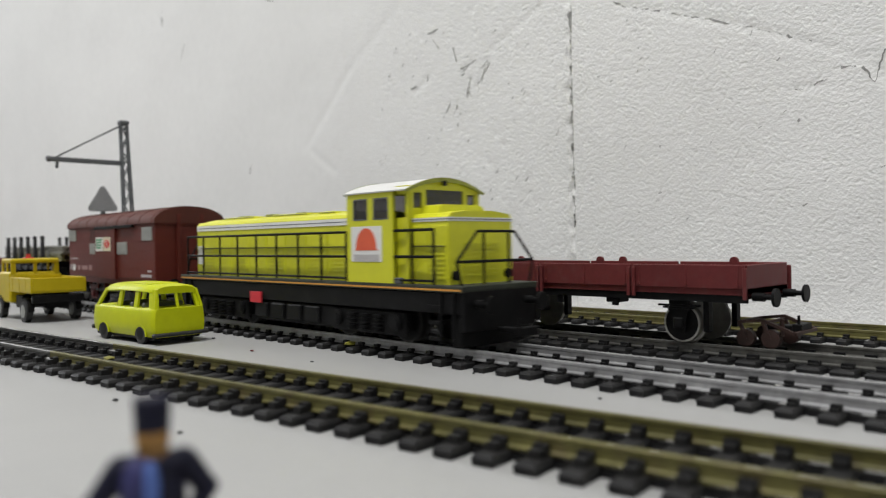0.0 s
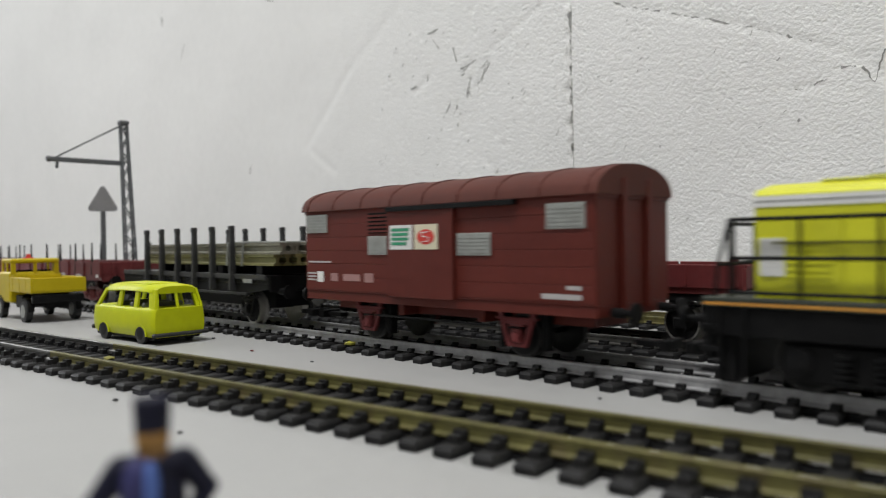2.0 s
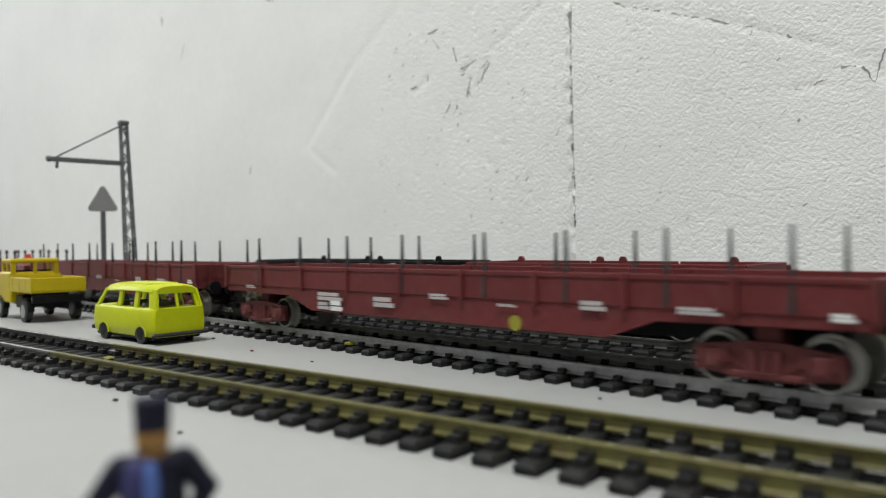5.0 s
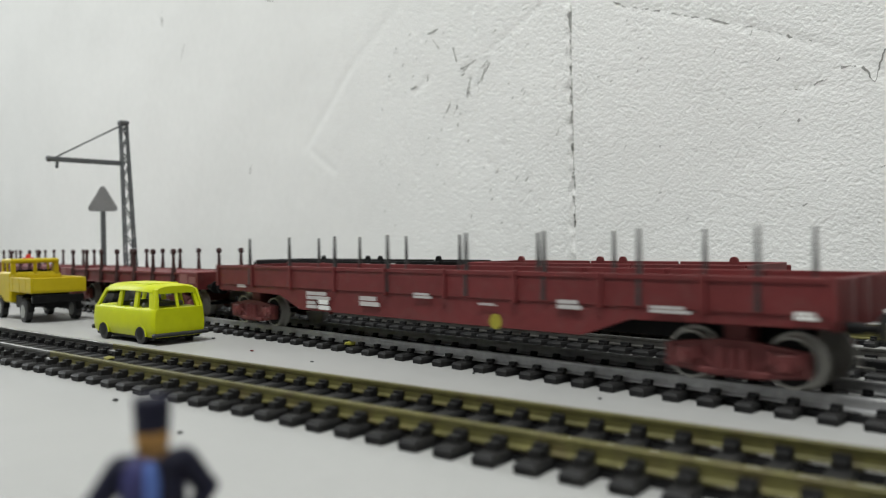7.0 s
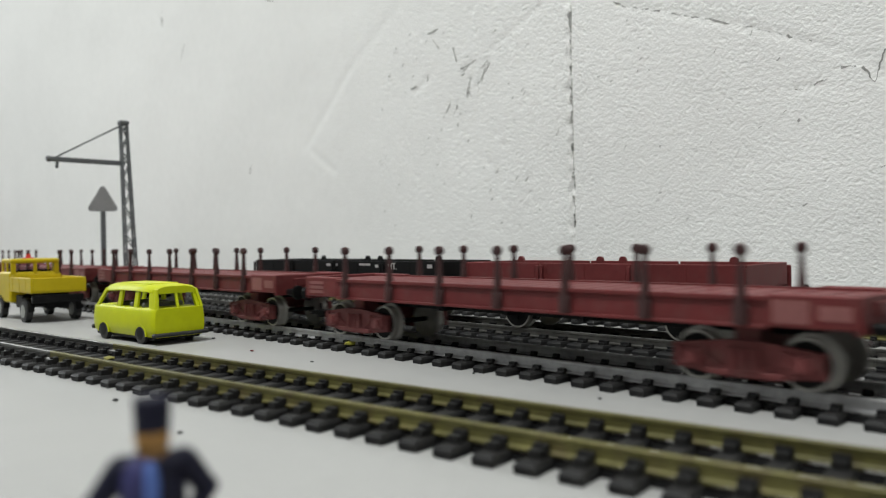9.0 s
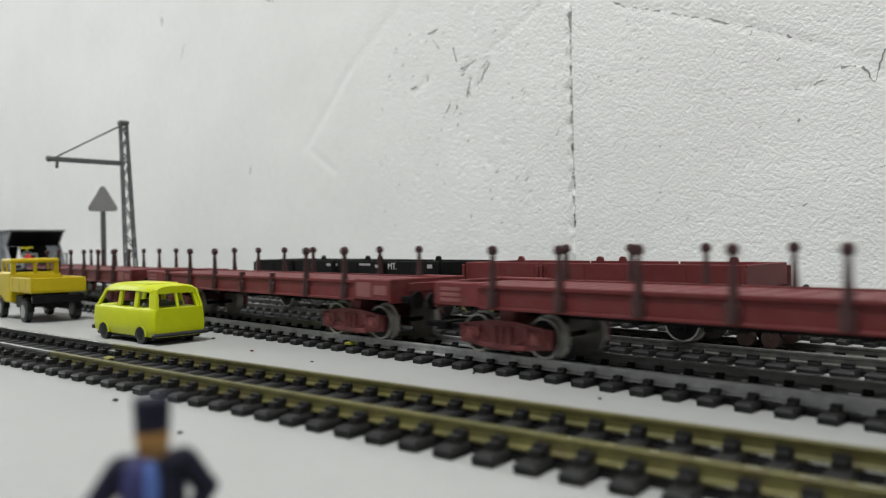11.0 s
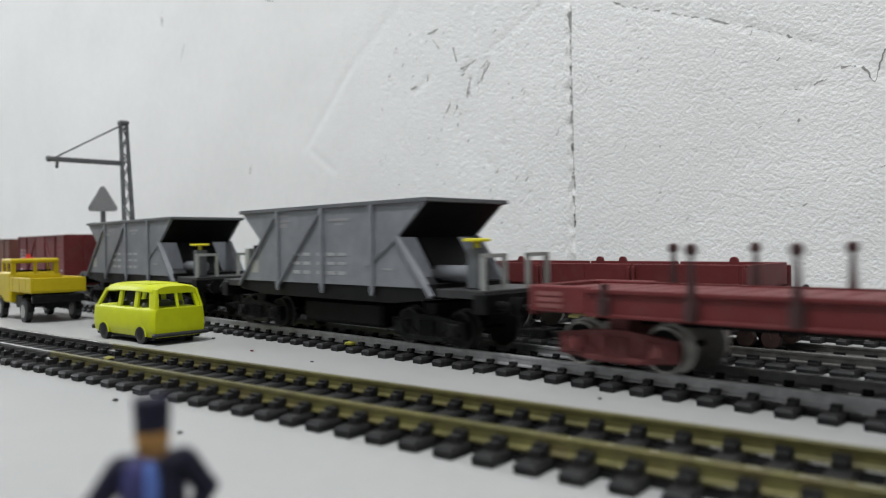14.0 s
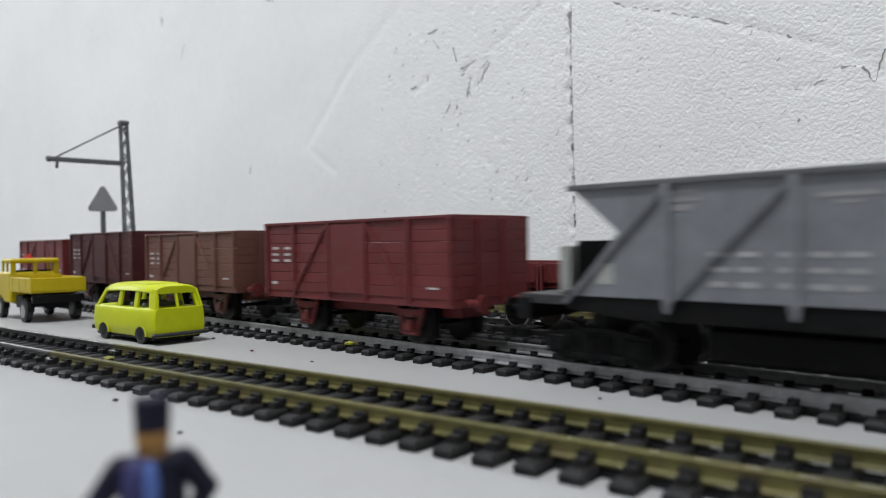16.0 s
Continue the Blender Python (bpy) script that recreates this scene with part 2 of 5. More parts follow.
def table_and_room():
    bm = B()
    box(bm, -2900, 1100, -900, WALL_Y + 2, -22, 0)
    tagged(part("table_top", bm, WHITE_TABLE, None), "white painted wooden board carrying the model railway", "table top", kind="structure")
    top = 2050
    for name, lims in (("wall_west", ((-3240, -3200, -1440, -1240, -900, top), (-3240, -3200, -200, WALL_Y, -900, top), (-3240, -3200, -1240, -200, -900, 860), (-3240, -3200, -1240, -200, 1900, top))),
                       ("wall_east", ((1500, 1540, -1440, WALL_Y, -900, top),)), ("wall_south", ((-3200, 1500, -1440, -1400, -900, top),)),
                       ("floor", ((-3240, 1540, -1440, WALL_Y, -940, -900),)), ("ceiling", ((-3240, 1540, -1440, WALL_Y + 60, top, top + 40),))):
        bm = B()
        for lim in lims:
            box(bm, *lim)
        tagged(part(name, bm, PLAIN_WALL, None), "plain dull painted surface closing the room", name.split("_")[0], kind="structure")
    # plastered wall with a rough relief
    m = bpy.data.materials.new("rough_plaster")
    m.use_nodes = True
    nt = m.node_tree
    b = nt.nodes["Principled BSDF"]
    a, c = noise_node(nt, 9, 4), noise_node(nt, 160, 6, 0.65)
    mix = nt.nodes.new("ShaderNodeMix")
    mix.inputs[0].default_value = 0.4
    nt.links.new(a.outputs["Fac"], mix.inputs[2])
    nt.links.new(c.outputs["Fac"], mix.inputs[3])
    col = ramp(nt, mix.outputs[0], [(0.3, (0.78, 0.78, 0.77)), (0.7, (0.86, 0.86, 0.85))])
    nt.links.new(col.outputs[0], b.inputs["Base Color"])
    b.inputs["Roughness"].default_value = 0.85
    co = nt.nodes.new("ShaderNodeTexCoord")
    sep = nt.nodes.new("ShaderNodeSeparateXYZ")
    nt.links.new(co.outputs["Object"], sep.inputs[0])
    rough_side = nt.nodes.new("ShaderNodeMapRange")
    rough_side.inputs[1].default_value, rough_side.inputs[2].default_value = -0.42, -0.20
    rough_side.inputs[3].default_value, rough_side.inputs[4].default_value = 0.09, 0.60
    nt.links.new(sep.outputs[0], rough_side.inputs[0])
    bp = nt.nodes.new("ShaderNodeBump")
    bp.inputs["Distance"].default_value = 0.001
    nt.links.new(rough_side.outputs[0], bp.inputs["Strength"])
    g = noise_node(nt, 760, 5, 0.55)
    pits = noise_node(nt, 420, 2, 0.5)
    dent = ramp(nt, pits.outputs["Fac"], [(0.28, (0, 0, 0)), (0.46, (1, 1, 1))])
    both = nt.nodes.new("ShaderNodeMix")
    both.inputs[0].default_value = 0.22
    nt.links.new(g.outputs["Fac"], both.inputs[2])
    nt.links.new(dent.outputs[0], both.inputs[3])
    nt.links.new(both.outputs[0], bp.inputs["Height"])
    nt.links.new(bp.outputs[0], b.inputs["Normal"])
    # relief mesh: smooth trowelled plaster to the west, rough render to the east of a joint
    bm = B()
    x0, x1, z0, z1 = -3200.0, 1500.0, -900.0, 2050.0
    xs = [x0, -1400, -1150] + [-1100 + 3.2 * i for i in range(200)] + [-460 + 1.5 * i for i in range(164)] + [-213.6 + 0.55 * i for i in range(28)] + [-197.8 + 1.5 * i for i in range(110)] + [60, 300, x1]
    zs = [z0, -60] + [-20 + 1.7 * i for i in range(106)] + [161 + 3.2 * i for i in range(60)] + [420, z1]
    rows = [[bm.verts.new((x, WALL_Y + relief(x, z), z)) for x in xs] for z in zs]
    for p, q in zip(rows, rows[1:]):
        for i in range(len(p) - 1):
            bm.faces.new((p[i], p[i + 1], q[i + 1], q[i])).smooth = True
    # thickness behind the relief
    box(bm, x0, x1, WALL_Y + 12, WALL_Y + 60, z0, z1)
    wall = tagged(part("wall_north", bm, m, None), "rough white plastered wall with cracks and a vertical joint", "wall", kind="structure")
    crack_strip(wall, [(-184, 138), (-181, 136), (-143, 122), (-123, 114), (-101, 104)], 0.42, 1)
    crack_strip(wall, [(-84, 92), (-80, 86), (-77, 97)], 0.6, 2)
    crack_strip(wall, [(-91, 93), (-86, 93)], 0.5, 3)
    crack_strip(wall, [(-107, 87.5), (-102, 87.5), (-97, 89.5)], 0.45, 4)
    crack_strip(wall, [(-278, 122), (-272, 126)], 0.5, 5)
    crack_strip(wall, [(-259, 126), (-263, 115)], 0.45, 6)
    crack_strip(wall, [(-271, 119), (-272, 110)], 0.5, 7)
    crack_strip(wall, [(-281, 106), (-284, 100)], 0.4, 8)
    crack_strip(wall, [(-632, 236), (-630, 222)], 0.9, 9)
    crack_strip(wall, [(-489, 92), (-491, 85)], 0.6, 10)
    # joint: its broken shadow laid on as dark strips, then a thin line
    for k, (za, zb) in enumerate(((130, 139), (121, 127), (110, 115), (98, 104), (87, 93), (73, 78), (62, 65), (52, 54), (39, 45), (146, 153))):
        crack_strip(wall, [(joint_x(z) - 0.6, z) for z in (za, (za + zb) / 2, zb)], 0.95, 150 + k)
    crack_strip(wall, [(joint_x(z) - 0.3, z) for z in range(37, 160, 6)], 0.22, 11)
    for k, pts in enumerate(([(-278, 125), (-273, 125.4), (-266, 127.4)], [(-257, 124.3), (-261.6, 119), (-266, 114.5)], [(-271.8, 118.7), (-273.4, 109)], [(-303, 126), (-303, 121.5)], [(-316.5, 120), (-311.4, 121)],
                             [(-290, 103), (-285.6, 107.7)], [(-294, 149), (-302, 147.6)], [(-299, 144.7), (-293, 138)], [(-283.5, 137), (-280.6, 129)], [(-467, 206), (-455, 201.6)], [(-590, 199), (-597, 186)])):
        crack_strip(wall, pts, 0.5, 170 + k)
    # short slivers paint the shade of small pits and flakes
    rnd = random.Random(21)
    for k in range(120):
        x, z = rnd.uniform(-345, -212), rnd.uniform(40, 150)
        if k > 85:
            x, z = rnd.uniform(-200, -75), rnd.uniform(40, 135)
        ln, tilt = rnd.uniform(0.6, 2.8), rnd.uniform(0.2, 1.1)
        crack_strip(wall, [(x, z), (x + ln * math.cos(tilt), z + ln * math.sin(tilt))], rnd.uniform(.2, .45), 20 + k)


CRACKS = [(-181, 136, -143, 122, 1.5, 1.4), (-143, 122, -123, 114, 1.5, 1.4), (-123, 114, -101, 104, 1.6, 1.7), (-101, 104, -84, 95, 1.8, 0.9), (-84, 95, -78, 88, 2.0, 1.6),
          (-80, 97, -76, 86, 2.2, 1.6), (-106, 88, -99, 88, 1.9, 1.5), (-325, 170, -374, 139, 5.0, 0.5), (-374, 139, -420, 97, 5.0, 0.75), (-412, 93.5, -389, 79, 3.6, 0.8), (-226, 145, -256, 130.7, 3.0, 0.9), (-276, 123, -270, 127, 1.9, 1.2),
          (-259, 126, -266, 113, 1.9, 1.2), (-272, 118, -273, 109, 1.9, 1.2), (-302, 124, -313, 118, 2.2, 0.9), (-281, 107, -283, 101, 1.8, 1.0), (-632, 236, -630, 222, 3.6, 1.5), (-489, 92, -488, 84, 3.2, 1.0),
          (-261, 76, -257, 71, 1.9, 1.2), (-597, 194, -618, 165, 3.6, 0.5)]
table_and_room()


# ---- tracks ----
def sleeper_mesh(half, wd, chair=0.0):
    """One sleeper with its rail chairs; chair makes them taller and broader."""
    bm = B()
    cw = wd * (.52 + .1 * chair)
    lo, mid, hi = [[bm.verts.new((x * (wd - d), y * (half - d * 1.3), z)) for x, y in ((-1, -1), (1, -1), (1, 1), (-1, 1))] for z, d in ((0.0, .12), (1.2, .0), (1.75, .42))]
    for p, q in ((lo, mid), (mid, hi)):
        for k in range(4):
            bm.faces.new((p[k], p[(k + 1) % 4], q[(k + 1) % 4], q[k]))
    bm.faces.new(hi)
    for y in (-8.25, 8.25):
        for s in (-1, 1):
            o = y + .55 * (1 if y > 0 else -1)
            reach = 1.6 if s * y > 0 else 0.9
            box(bm, -cw, cw, min(o + s * .75, o + s * (1.2 + reach * .5)), max(o + s * .75, o + s * (1.2 + reach * .5)), 1.7, 2.95 + .55 * chair)
            box(bm, -cw * .8, cw * .8, min(o + s * .9, o + s * (1.4 + reach + .5 * chair)), max(o + s * .9, o + s * (1.4 + reach + .5 * chair)), 1.7, 2.3 + .7 * chair)
    return mesh_of(bm, SLEEPER, "sleeper")


RAIL_PROFILE = [(-1.05, 0), (1.05, 0), (1.05, 0.3), (0.5, 0.62), (0.44, 1.7), (0.55, 1.9), (0.55, 2.5), (0.42, 2.62), (-0.42, 2.62), (-0.55, 2.5), (-0.55, 1.9), (-0.44, 1.7), (-0.5, 0.62), (-1.05, 0.3)]


def rail(parent, place, u0, u1, off, material, name="rail", step=14.0, label="", tall=1.0):
    bm = B()
    n = max(1, int((u1 - u0) / step))
    rings = []
    for i in range(n + 1):
        u = u0 + (u1 - u0) * i / n
        rings.append([bm.verts.new((*place(u, off + o)[:2], 1.85 + z * tall)) for o, z in RAIL_PROFILE])
    m = len(RAIL_PROFILE)
    for p, q in zip(rings, rings[1:]):
        for k in range(m):
            bm.faces.new((p[k], p[(k + 1) % m], q[(k + 1) % m], q[k]))
    bm.faces.new(rings[0][::-1])
    bm.faces.new(rings[-1])
    return part(name, bm, material, parent, label)


def track(label, place, u0, u1, phase, pitch, material, half, joints=(), wd=1.55, far=-9999.0, tall=1.0, chair=0.0):
    tr = thing("railway_track", label, "railway track", "parallel model railway tracks")
    cuts = [u0, *joints, u1]
    for off in (-8.8, 8.8):
        for i, (a, b) in enumerate(zip(cuts, cuts[1:])):
            rail(tr, place, a + 0.15, b - 0.15, off, material[i] if isinstance(material, tuple) else material, tall=tall)
            if i:
                bm = B()
                x, y, ph = place(a, off)
                box(bm, -5, 5, -1.45, 1.45, 1.8, 3.0, 0.2)
                bmesh.ops.transform(bm, matrix=Matrix.Translation((x, y, 0)) @ Matrix.Rotation(ph, 4, "Z"), verts=bm.verts)
                part("rail_joiner", bm, DULLRAIL, tr)
    me = sleeper_mesh(half, wd, chair)
    tail = B()
    u = phase - pitch * math.floor((phase - u0) / pitch)
    while u < u1:
        x, y, ph = place(u)
        if u < far:
            box(tail, x - 1.5, x + 1.5, y - half, y + half, 0, 1.75)
            u += pitch
            continue
        ob = new("sleeper", me)
        ob.parent = tr
        ob.matrix_basis = Matrix.Translation((x * MM, y * MM, 0)) @ Matrix.Rotation(ph + random.uniform(-.008, .008), 4, "Z")
        u += pitch
    if far > u0:
        tagged(part("sleeper_row", tail, SLEEPER, tr), kind="stuff")
    # web strips that tie the sleepers under each rail
    for off in (-8.8, 8.8):
        bm = B()
        n = max(40, int((u1 - u0) / 20))
        rings = []
        for i in range(n + 1):
            uu = u0 + (u1 - u0) * i / n
            rings.append([bm.verts.new((*place(uu, off + o)[:2], z)) for o, z in ((-0.8, 0.0), (0.8, 0.0), (0.8, 1.2), (-0.8, 1.2))])
        for p, q in zip(rings, rings[1:]):
            for k in range(4):
                bm.faces.new((p[k], p[(k + 1) % 4], q[(k + 1) % 4], q[k]))
        part("sleeper_web", bm, SLEEPER, tr)
    return tr


def at_y(y0):
    def place(u, off=0.0):
        x, y, ph = line(u, off)
        return x, y + y0, ph
    return place


track("model track with tarnished brass rails on black sleepers", front_line, -470, 130, -46.6, 7.12, (DULLRAIL, BRASS), 15.0, (-208,), 1.85, tall=1.06, chair=1.0)
track("model track with grey nickel rails under the train", at_y(TRACK_Y), -2560, 150, -45.9, 7.41, NICKEL, 15.0, wd=1.75, far=-640)
track("model track with dull nickel rails holding two low wagons", at_y(SIDING_Y), -640, 150, -44, 7.41, DULLRAIL, 15.0, wd=2.7)
track("model track with brass rails at the foot of the wall", at_y(WALLSIDE_Y), -640, 150, -47, 7.41, BRASS, 15.0)


# ---- rolling stock; every vehicle's own space has x along the track, y = 0 on the centre, z = 0 on the board ----
WHEEL_R = 5.3
WHEELS = []
RUN = []


def wheelset(parent, x, r=WHEEL_R, moving=True, material=None):
    bm = B()
    for s in (-1, 1):
        lathe_y(bm, 0, 0, [(s * 9.6, r * 0.55), (s * 9.75, r * 0.8), (s * 9.9, r * 0.82), (s * 9.9, r), (s * 7.6, r), (s * 7.5, r + 0.75), (s * 7.0, r + 0.75), (s * 6.9, r * 0.8), (s * 7.1, r * 0.5), (s * 7.1, 1.0)])
    w = part("wheelset", bm, material or STEEL, parent, "metal wheelset" if material else "bright-rimmed metal wheelset", smooth=True)
    w.location = (x * MM, 0, (RAIL_TOP + r) * MM)
    bm = B()
    for s in (-1, 1):
        cyl(bm, (0, s * 9.65, 0), (0, s * 9.95, 0), r * 0.9, 20)
        for k in range(4):
            a = k * math.tau / 4
            box(bm, math.cos(a) * r * .55 - .35, math.cos(a) * r * .55 + .35, s * 9.9 - .15, s * 9.9 + .15, math.sin(a) * r * .55 - .35, math.sin(a) * r * .55 + .35)
    cyl(bm, (0, -11.5, 0), (0, 11.5, 0), 0.7, 8)
    part("axle", bm, BLACK, w)
    if moving:
        WHEELS.append((w, x, r))
    return w


def buffers_and_hook(parent, x, s, z=16.6, material=BLACK):
    for y in (-10, 10):
        bm = B()
        cyl(bm, (x, y, z), (x + s * 3.0, y, z), 1.1, 10)
        cyl(bm, (x + s * 3.0, y, z), (x + s * 5.4, y, z), 0.7, 10)
        cyl(bm, (x + s * 5.4, y, z), (x + s * 6.1, y, z), 2.4, 14)
        part("buffer", bm, material, parent, smooth=True)
    bm = B()
    box(bm, min(x, x + s * 9), max(x, x + s * 9), -1.6, 1.6, 8.6, 10.0, 0.2)
    box(bm, min(x + s * 7, x + s * 9.5), max(x + s * 7, x + s * 9.5), -3.6, 3.6, 8.2, 10.6, 0.2)
    strut(bm, (x + s * 8.6, -3, 10.4), (x + s * 8.6, -3, 12.8), 0.6, 0.6)
    part("coupler", bm, BLACK, parent)


def axle_guard(parent, x, material, z1, y=11.5):
    """Leaf spring, axle box and W-shaped guard on both sides of one axle."""
    for s in (-1, 1):
        bm = B()
        zc = RAIL_TOP + WHEEL_R
        extrude_poly(bm, [(x - 6.2, z1), (x - 4.6, z1), (x - 2.0, zc - 2.2), (x - 3.0, zc - 2.2)], "y", s * y - .4, s * y + .4)
        extrude_poly(bm, [(x + 4.6, z1), (x + 6.2, z1), (x + 3.0, zc - 2.2), (x + 2.0, zc - 2.2)], "y", s * y - .4, s * y + .4)
        box(bm, x - 3.0, x + 3.0, s * y - .35, s * y + .35, zc - 2.6, zc - 1.8)
        box(bm, x - 1.5, x + 1.5, s * y - .9, s * y + .9, zc - 1.6, zc + 1.8, 0.25)
        cyl(bm, (x, s * (y + .6), zc), (x, s * (y + 1.3), zc), 1.2, 10)
        for k in range(4):
            box(bm, x - 6.5 + k * 1.4, x + 6.5 - k * 1.4, s * y - .6, s * y + .6, zc + 4.0 - k * .55, zc + 4.5 - k * .55)
        part("axle_guard", bm, material, parent)


def bogie(parent, x, material, base=18.0, r=4.9, z1=11.5, sill=True):
    for s in (-1, 1):
        bm = B()
        y0, y1 = sorted((s * 10.9, s * 12.3))
        zc = RAIL_TOP + r
        h = base / 2
        extrude_poly(bm, [(x - h - 4, zc - 2.2), (x - h - 4, zc + 2.4), (x - h + 1, zc + 3.0), (x - 3, zc + 3.8), (x + 3, zc + 3.8), (x + h - 1, zc + 3.0),
                          (x + h + 4, zc + 2.4), (x + h + 4, zc - 2.2), (x + h - 1, zc - 2.7), (x + 5, zc - 3.4), (x - 5, zc - 3.4), (x - h + 1, zc - 2.7)], "y", y0, y1)
        for q in (x - h, x + h):
            box(bm, q - 1.9, q + 1.9, min(s * 12.2, s * 13.1), max(s * 12.2, s * 13.1), zc - 1.8, zc + 1.9, 0.3)
            cyl(bm, (q, s * 13.0, zc), (q, s * 13.6, zc), 1.2, 10)
        box(bm, x - h + 3.2, x + h - 3.2, min(s * 12.2, s * 12.9), max(s * 12.2, s * 12.9), zc - 3.0, zc - 1.9, .15)
        for q in (x - h - 2.6, x - h + 2.6, x + h - 2.6, x + h + 2.6):
            cyl(bm, (q, s * 12.6, zc - .4), (q, s * 12.6, zc + 2.3), .65, 8)
        for q in (-2.2, 0, 2.2):
            cyl(bm, (x + q, s * 12.6, zc - 1.9), (x + q, s * 12.6, zc + 2.4), 0.8, 8)
        strut(bm, (x - h + 2, s * 12.5, zc + 1.4), (x - 3.5, s * 12.5, zc - 1.8), .5, .5)
        strut(bm, (x + h - 2, s * 12.5, zc + 1.4), (x + 3.5, s * 12.5, zc - 1.8), .5, .5)
        part("bogie_frame", bm, material, parent)
    bm = B()
    box(bm, x - 2.5, x + 2.5, -11, 11, zc_top(r) - 1, z1 + 1, 0.3)
    part("bolster", bm, material, parent)
    steel = DARKSTEEL if material == BLACK else None
    wheelset(parent, x - base / 2, r, material=steel)
    wheelset(parent, x + base / 2, r, material=steel)


def zc_top(r):
    return RAIL_TOP + r + 1.5


def print_bars(parent, rows, material, y, name="marking"):
    """Flat printed marks on the side facing -y: x0, x1, z0, z1."""
    for x0, x1, z0, z1 in rows:
        bm = B()
        box(bm, x0, x1, y - .05, y + .03, z0, z1)
        part(name, bm, material, parent)


def vehicle(name, label, category, x0, group=""):
    v = thing(name, label, category, group)
    RUN.append((v, x0))
    return v


# locomotive: its own x = 0 is the middle of the frame
def locomotive():
    c = -207.5
    v = vehicle("diesel_locomotive", "yellow model diesel shunting locomotive with black frame, handrails and orange emblem", "locomotive", c)
    L, R = -281 - c, -125.2 - c
    bm = B()
    box(bm, L, R, -15.2, 15.2, 19.6, 21.4, 0.2)
    part("walkway", bm, paint("dusty_walkway", (0.022, 0.026, 0.018), (0.04, 0.045, 0.032), 0.55, fine=400, spec=0.3), v, "dusty dark walkway")
    bm = B()
    box(bm, L + 1, R - 1, -14.6, 14.6, 14.0, 19.6, 0.3)
    box(bm, L + 56, R - 56, -13.5, 13.5, 7.0, 14.0, 0.6)
    for q in (-15, -5, 5, 15):
        box(bm, q - 4, q + 4, -14.6, -13.4, 8.0, 13.2, 0.5)
    part("underframe", bm, BLACK, v)
    bm = B()
    box(bm, L + .5, R - .5, -15.27, -15.15, 20.0, 20.5)
    part("frame_line", bm, AMBER, v, "thin amber line along the frame")
    for s, xe in ((-1, L), (1, R)):
        bm = B()
        box(bm, min(xe, xe - s * 2), max(xe, xe - s * 2), -14.5, 14.5, 9.5, 20.5, 0.3)
        part("buffer_beam", bm, BLACK, v)
        buffers_and_hook(v, xe, s, 16.6)
    # hoods
    def hood(name, a, b, top, w, rise):
        bm = B()
        extrude_poly(bm, [(-w, 21.4), (w, 21.4), (w, top - 1.3), (w - .9, top - .3), (w - 3.2, top), (5, top + rise), (-5, top + rise), (3.2 - w, top), (.9 - w, top - .3), (-w, top - 1.3)], "x", a, b)
        return part(name, bm, LOCO, v)
    hr = hood("rear_hood", -271.5 - c, -172.2 - c, 41.7, 12.6, 1.0)
    hf = hood("front_hood", -147.5 - c, -132.4 - c, 40.6, 12.6, .5)
    for (a, b, h) in ((-271.6 - c, -172.4 - c, hr), (-148 - c, -132.3 - c, hf)):
        bm = B()
        box(bm, a, b, -12.78, 12.78, 38.2, 39.25 if h is hf else 40.2)
        part("white_stripe", bm, WHITE, h, "white stripe round the hood")
        bm = B()
        box(bm, a - .05, b + .05, -12.84, 12.84, 38.65 if h is hf else 39.1, 38.85 if h is hf else 39.3)
        part("stripe_line", bm, MASTGREY, h)
    # doors and louvres on the hood side
    for i in range(8):
        x = -267.2 - c + i * 11.75
        bm = B()
        box(bm, x, x + 10.9, -12.85, -12.5, 22.4, 36.2, 0.12)
        d = part("hood_door", bm, LOCO, hr)
        if i % 2 == 0 or i == 7:
            bm = B()
            for k in range(7):
                box(bm, x + 1.2, x + 9.0, -13.1, -12.8, 24.0 + k * 1.25, 24.55 + k * 1.25)
            part("louvre", bm, LOCO, d)
    for i in range(2):
        x = -146.8 - c + i * 7.1
        bm = B()
        box(bm, x, x + 6.8, -12.85, -12.5, 22.4, 37.0, 0.12)
        d = part("hood_door", bm, LOCO, hf)
        if i:
            bm = B()
            for k in range(8):
                box(bm, x + .6, x + 6.2, -13.1, -12.8, 23.0 + k * 1.25, 23.5 + k * 1.25)
            part("louvre", bm, LOCO, d)
    bm = B()
    for k in range(8):
        box(bm, -132.7 - c, -132.0 - c, -7, 7, 23.5 + k * 1.2, 24.0 + k * 1.2)
    part("grille", bm, LOCO, hf)
    bm = B()
    for a, b in ((-262, -240), (-228, -206), (-200, -190)):
        box(bm, a - c, b - c, -6, 6, 42.2, 43.2, 0.2)
    part("roof_hatch", bm, LOCO, hr)
    bm = B()
    for a, b in ((-262, -240), (-228, -206), (-200, -190)):
        box(bm, a - c + .5, b - c - .5, -6.15, -5.9, 42.8, 43.0)
    part("hatch_seam", bm, MASTGREY, hr)
    bm = B()
    box(bm, -270.6 - c, -266 - c, -12.95, -12.6, 25.5, 32.5)
    part("label_plate", bm, WHITE, hr, "white data panel")
    # cab
    a, b, w = -172.3 - c, -151.7 - c, 15.2
    def arc(w, z0, z1, n=14):
        return [(w * (1 - 2 * k / n), z0 + (z1 - z0) * (1 - (1 - 2 * k / n) ** 2)) for k in range(n + 1)]
    bm = B()
    t = 0.9
    for s in (-1, 1):                      # side walls with two window openings
        y0, y1 = sorted((s * w, s * (w - t)))
        box(bm, a, b, y0, y1, 21.4, 39.2)
        box(bm, a, b, y0, y1, 45.4, 47.2)
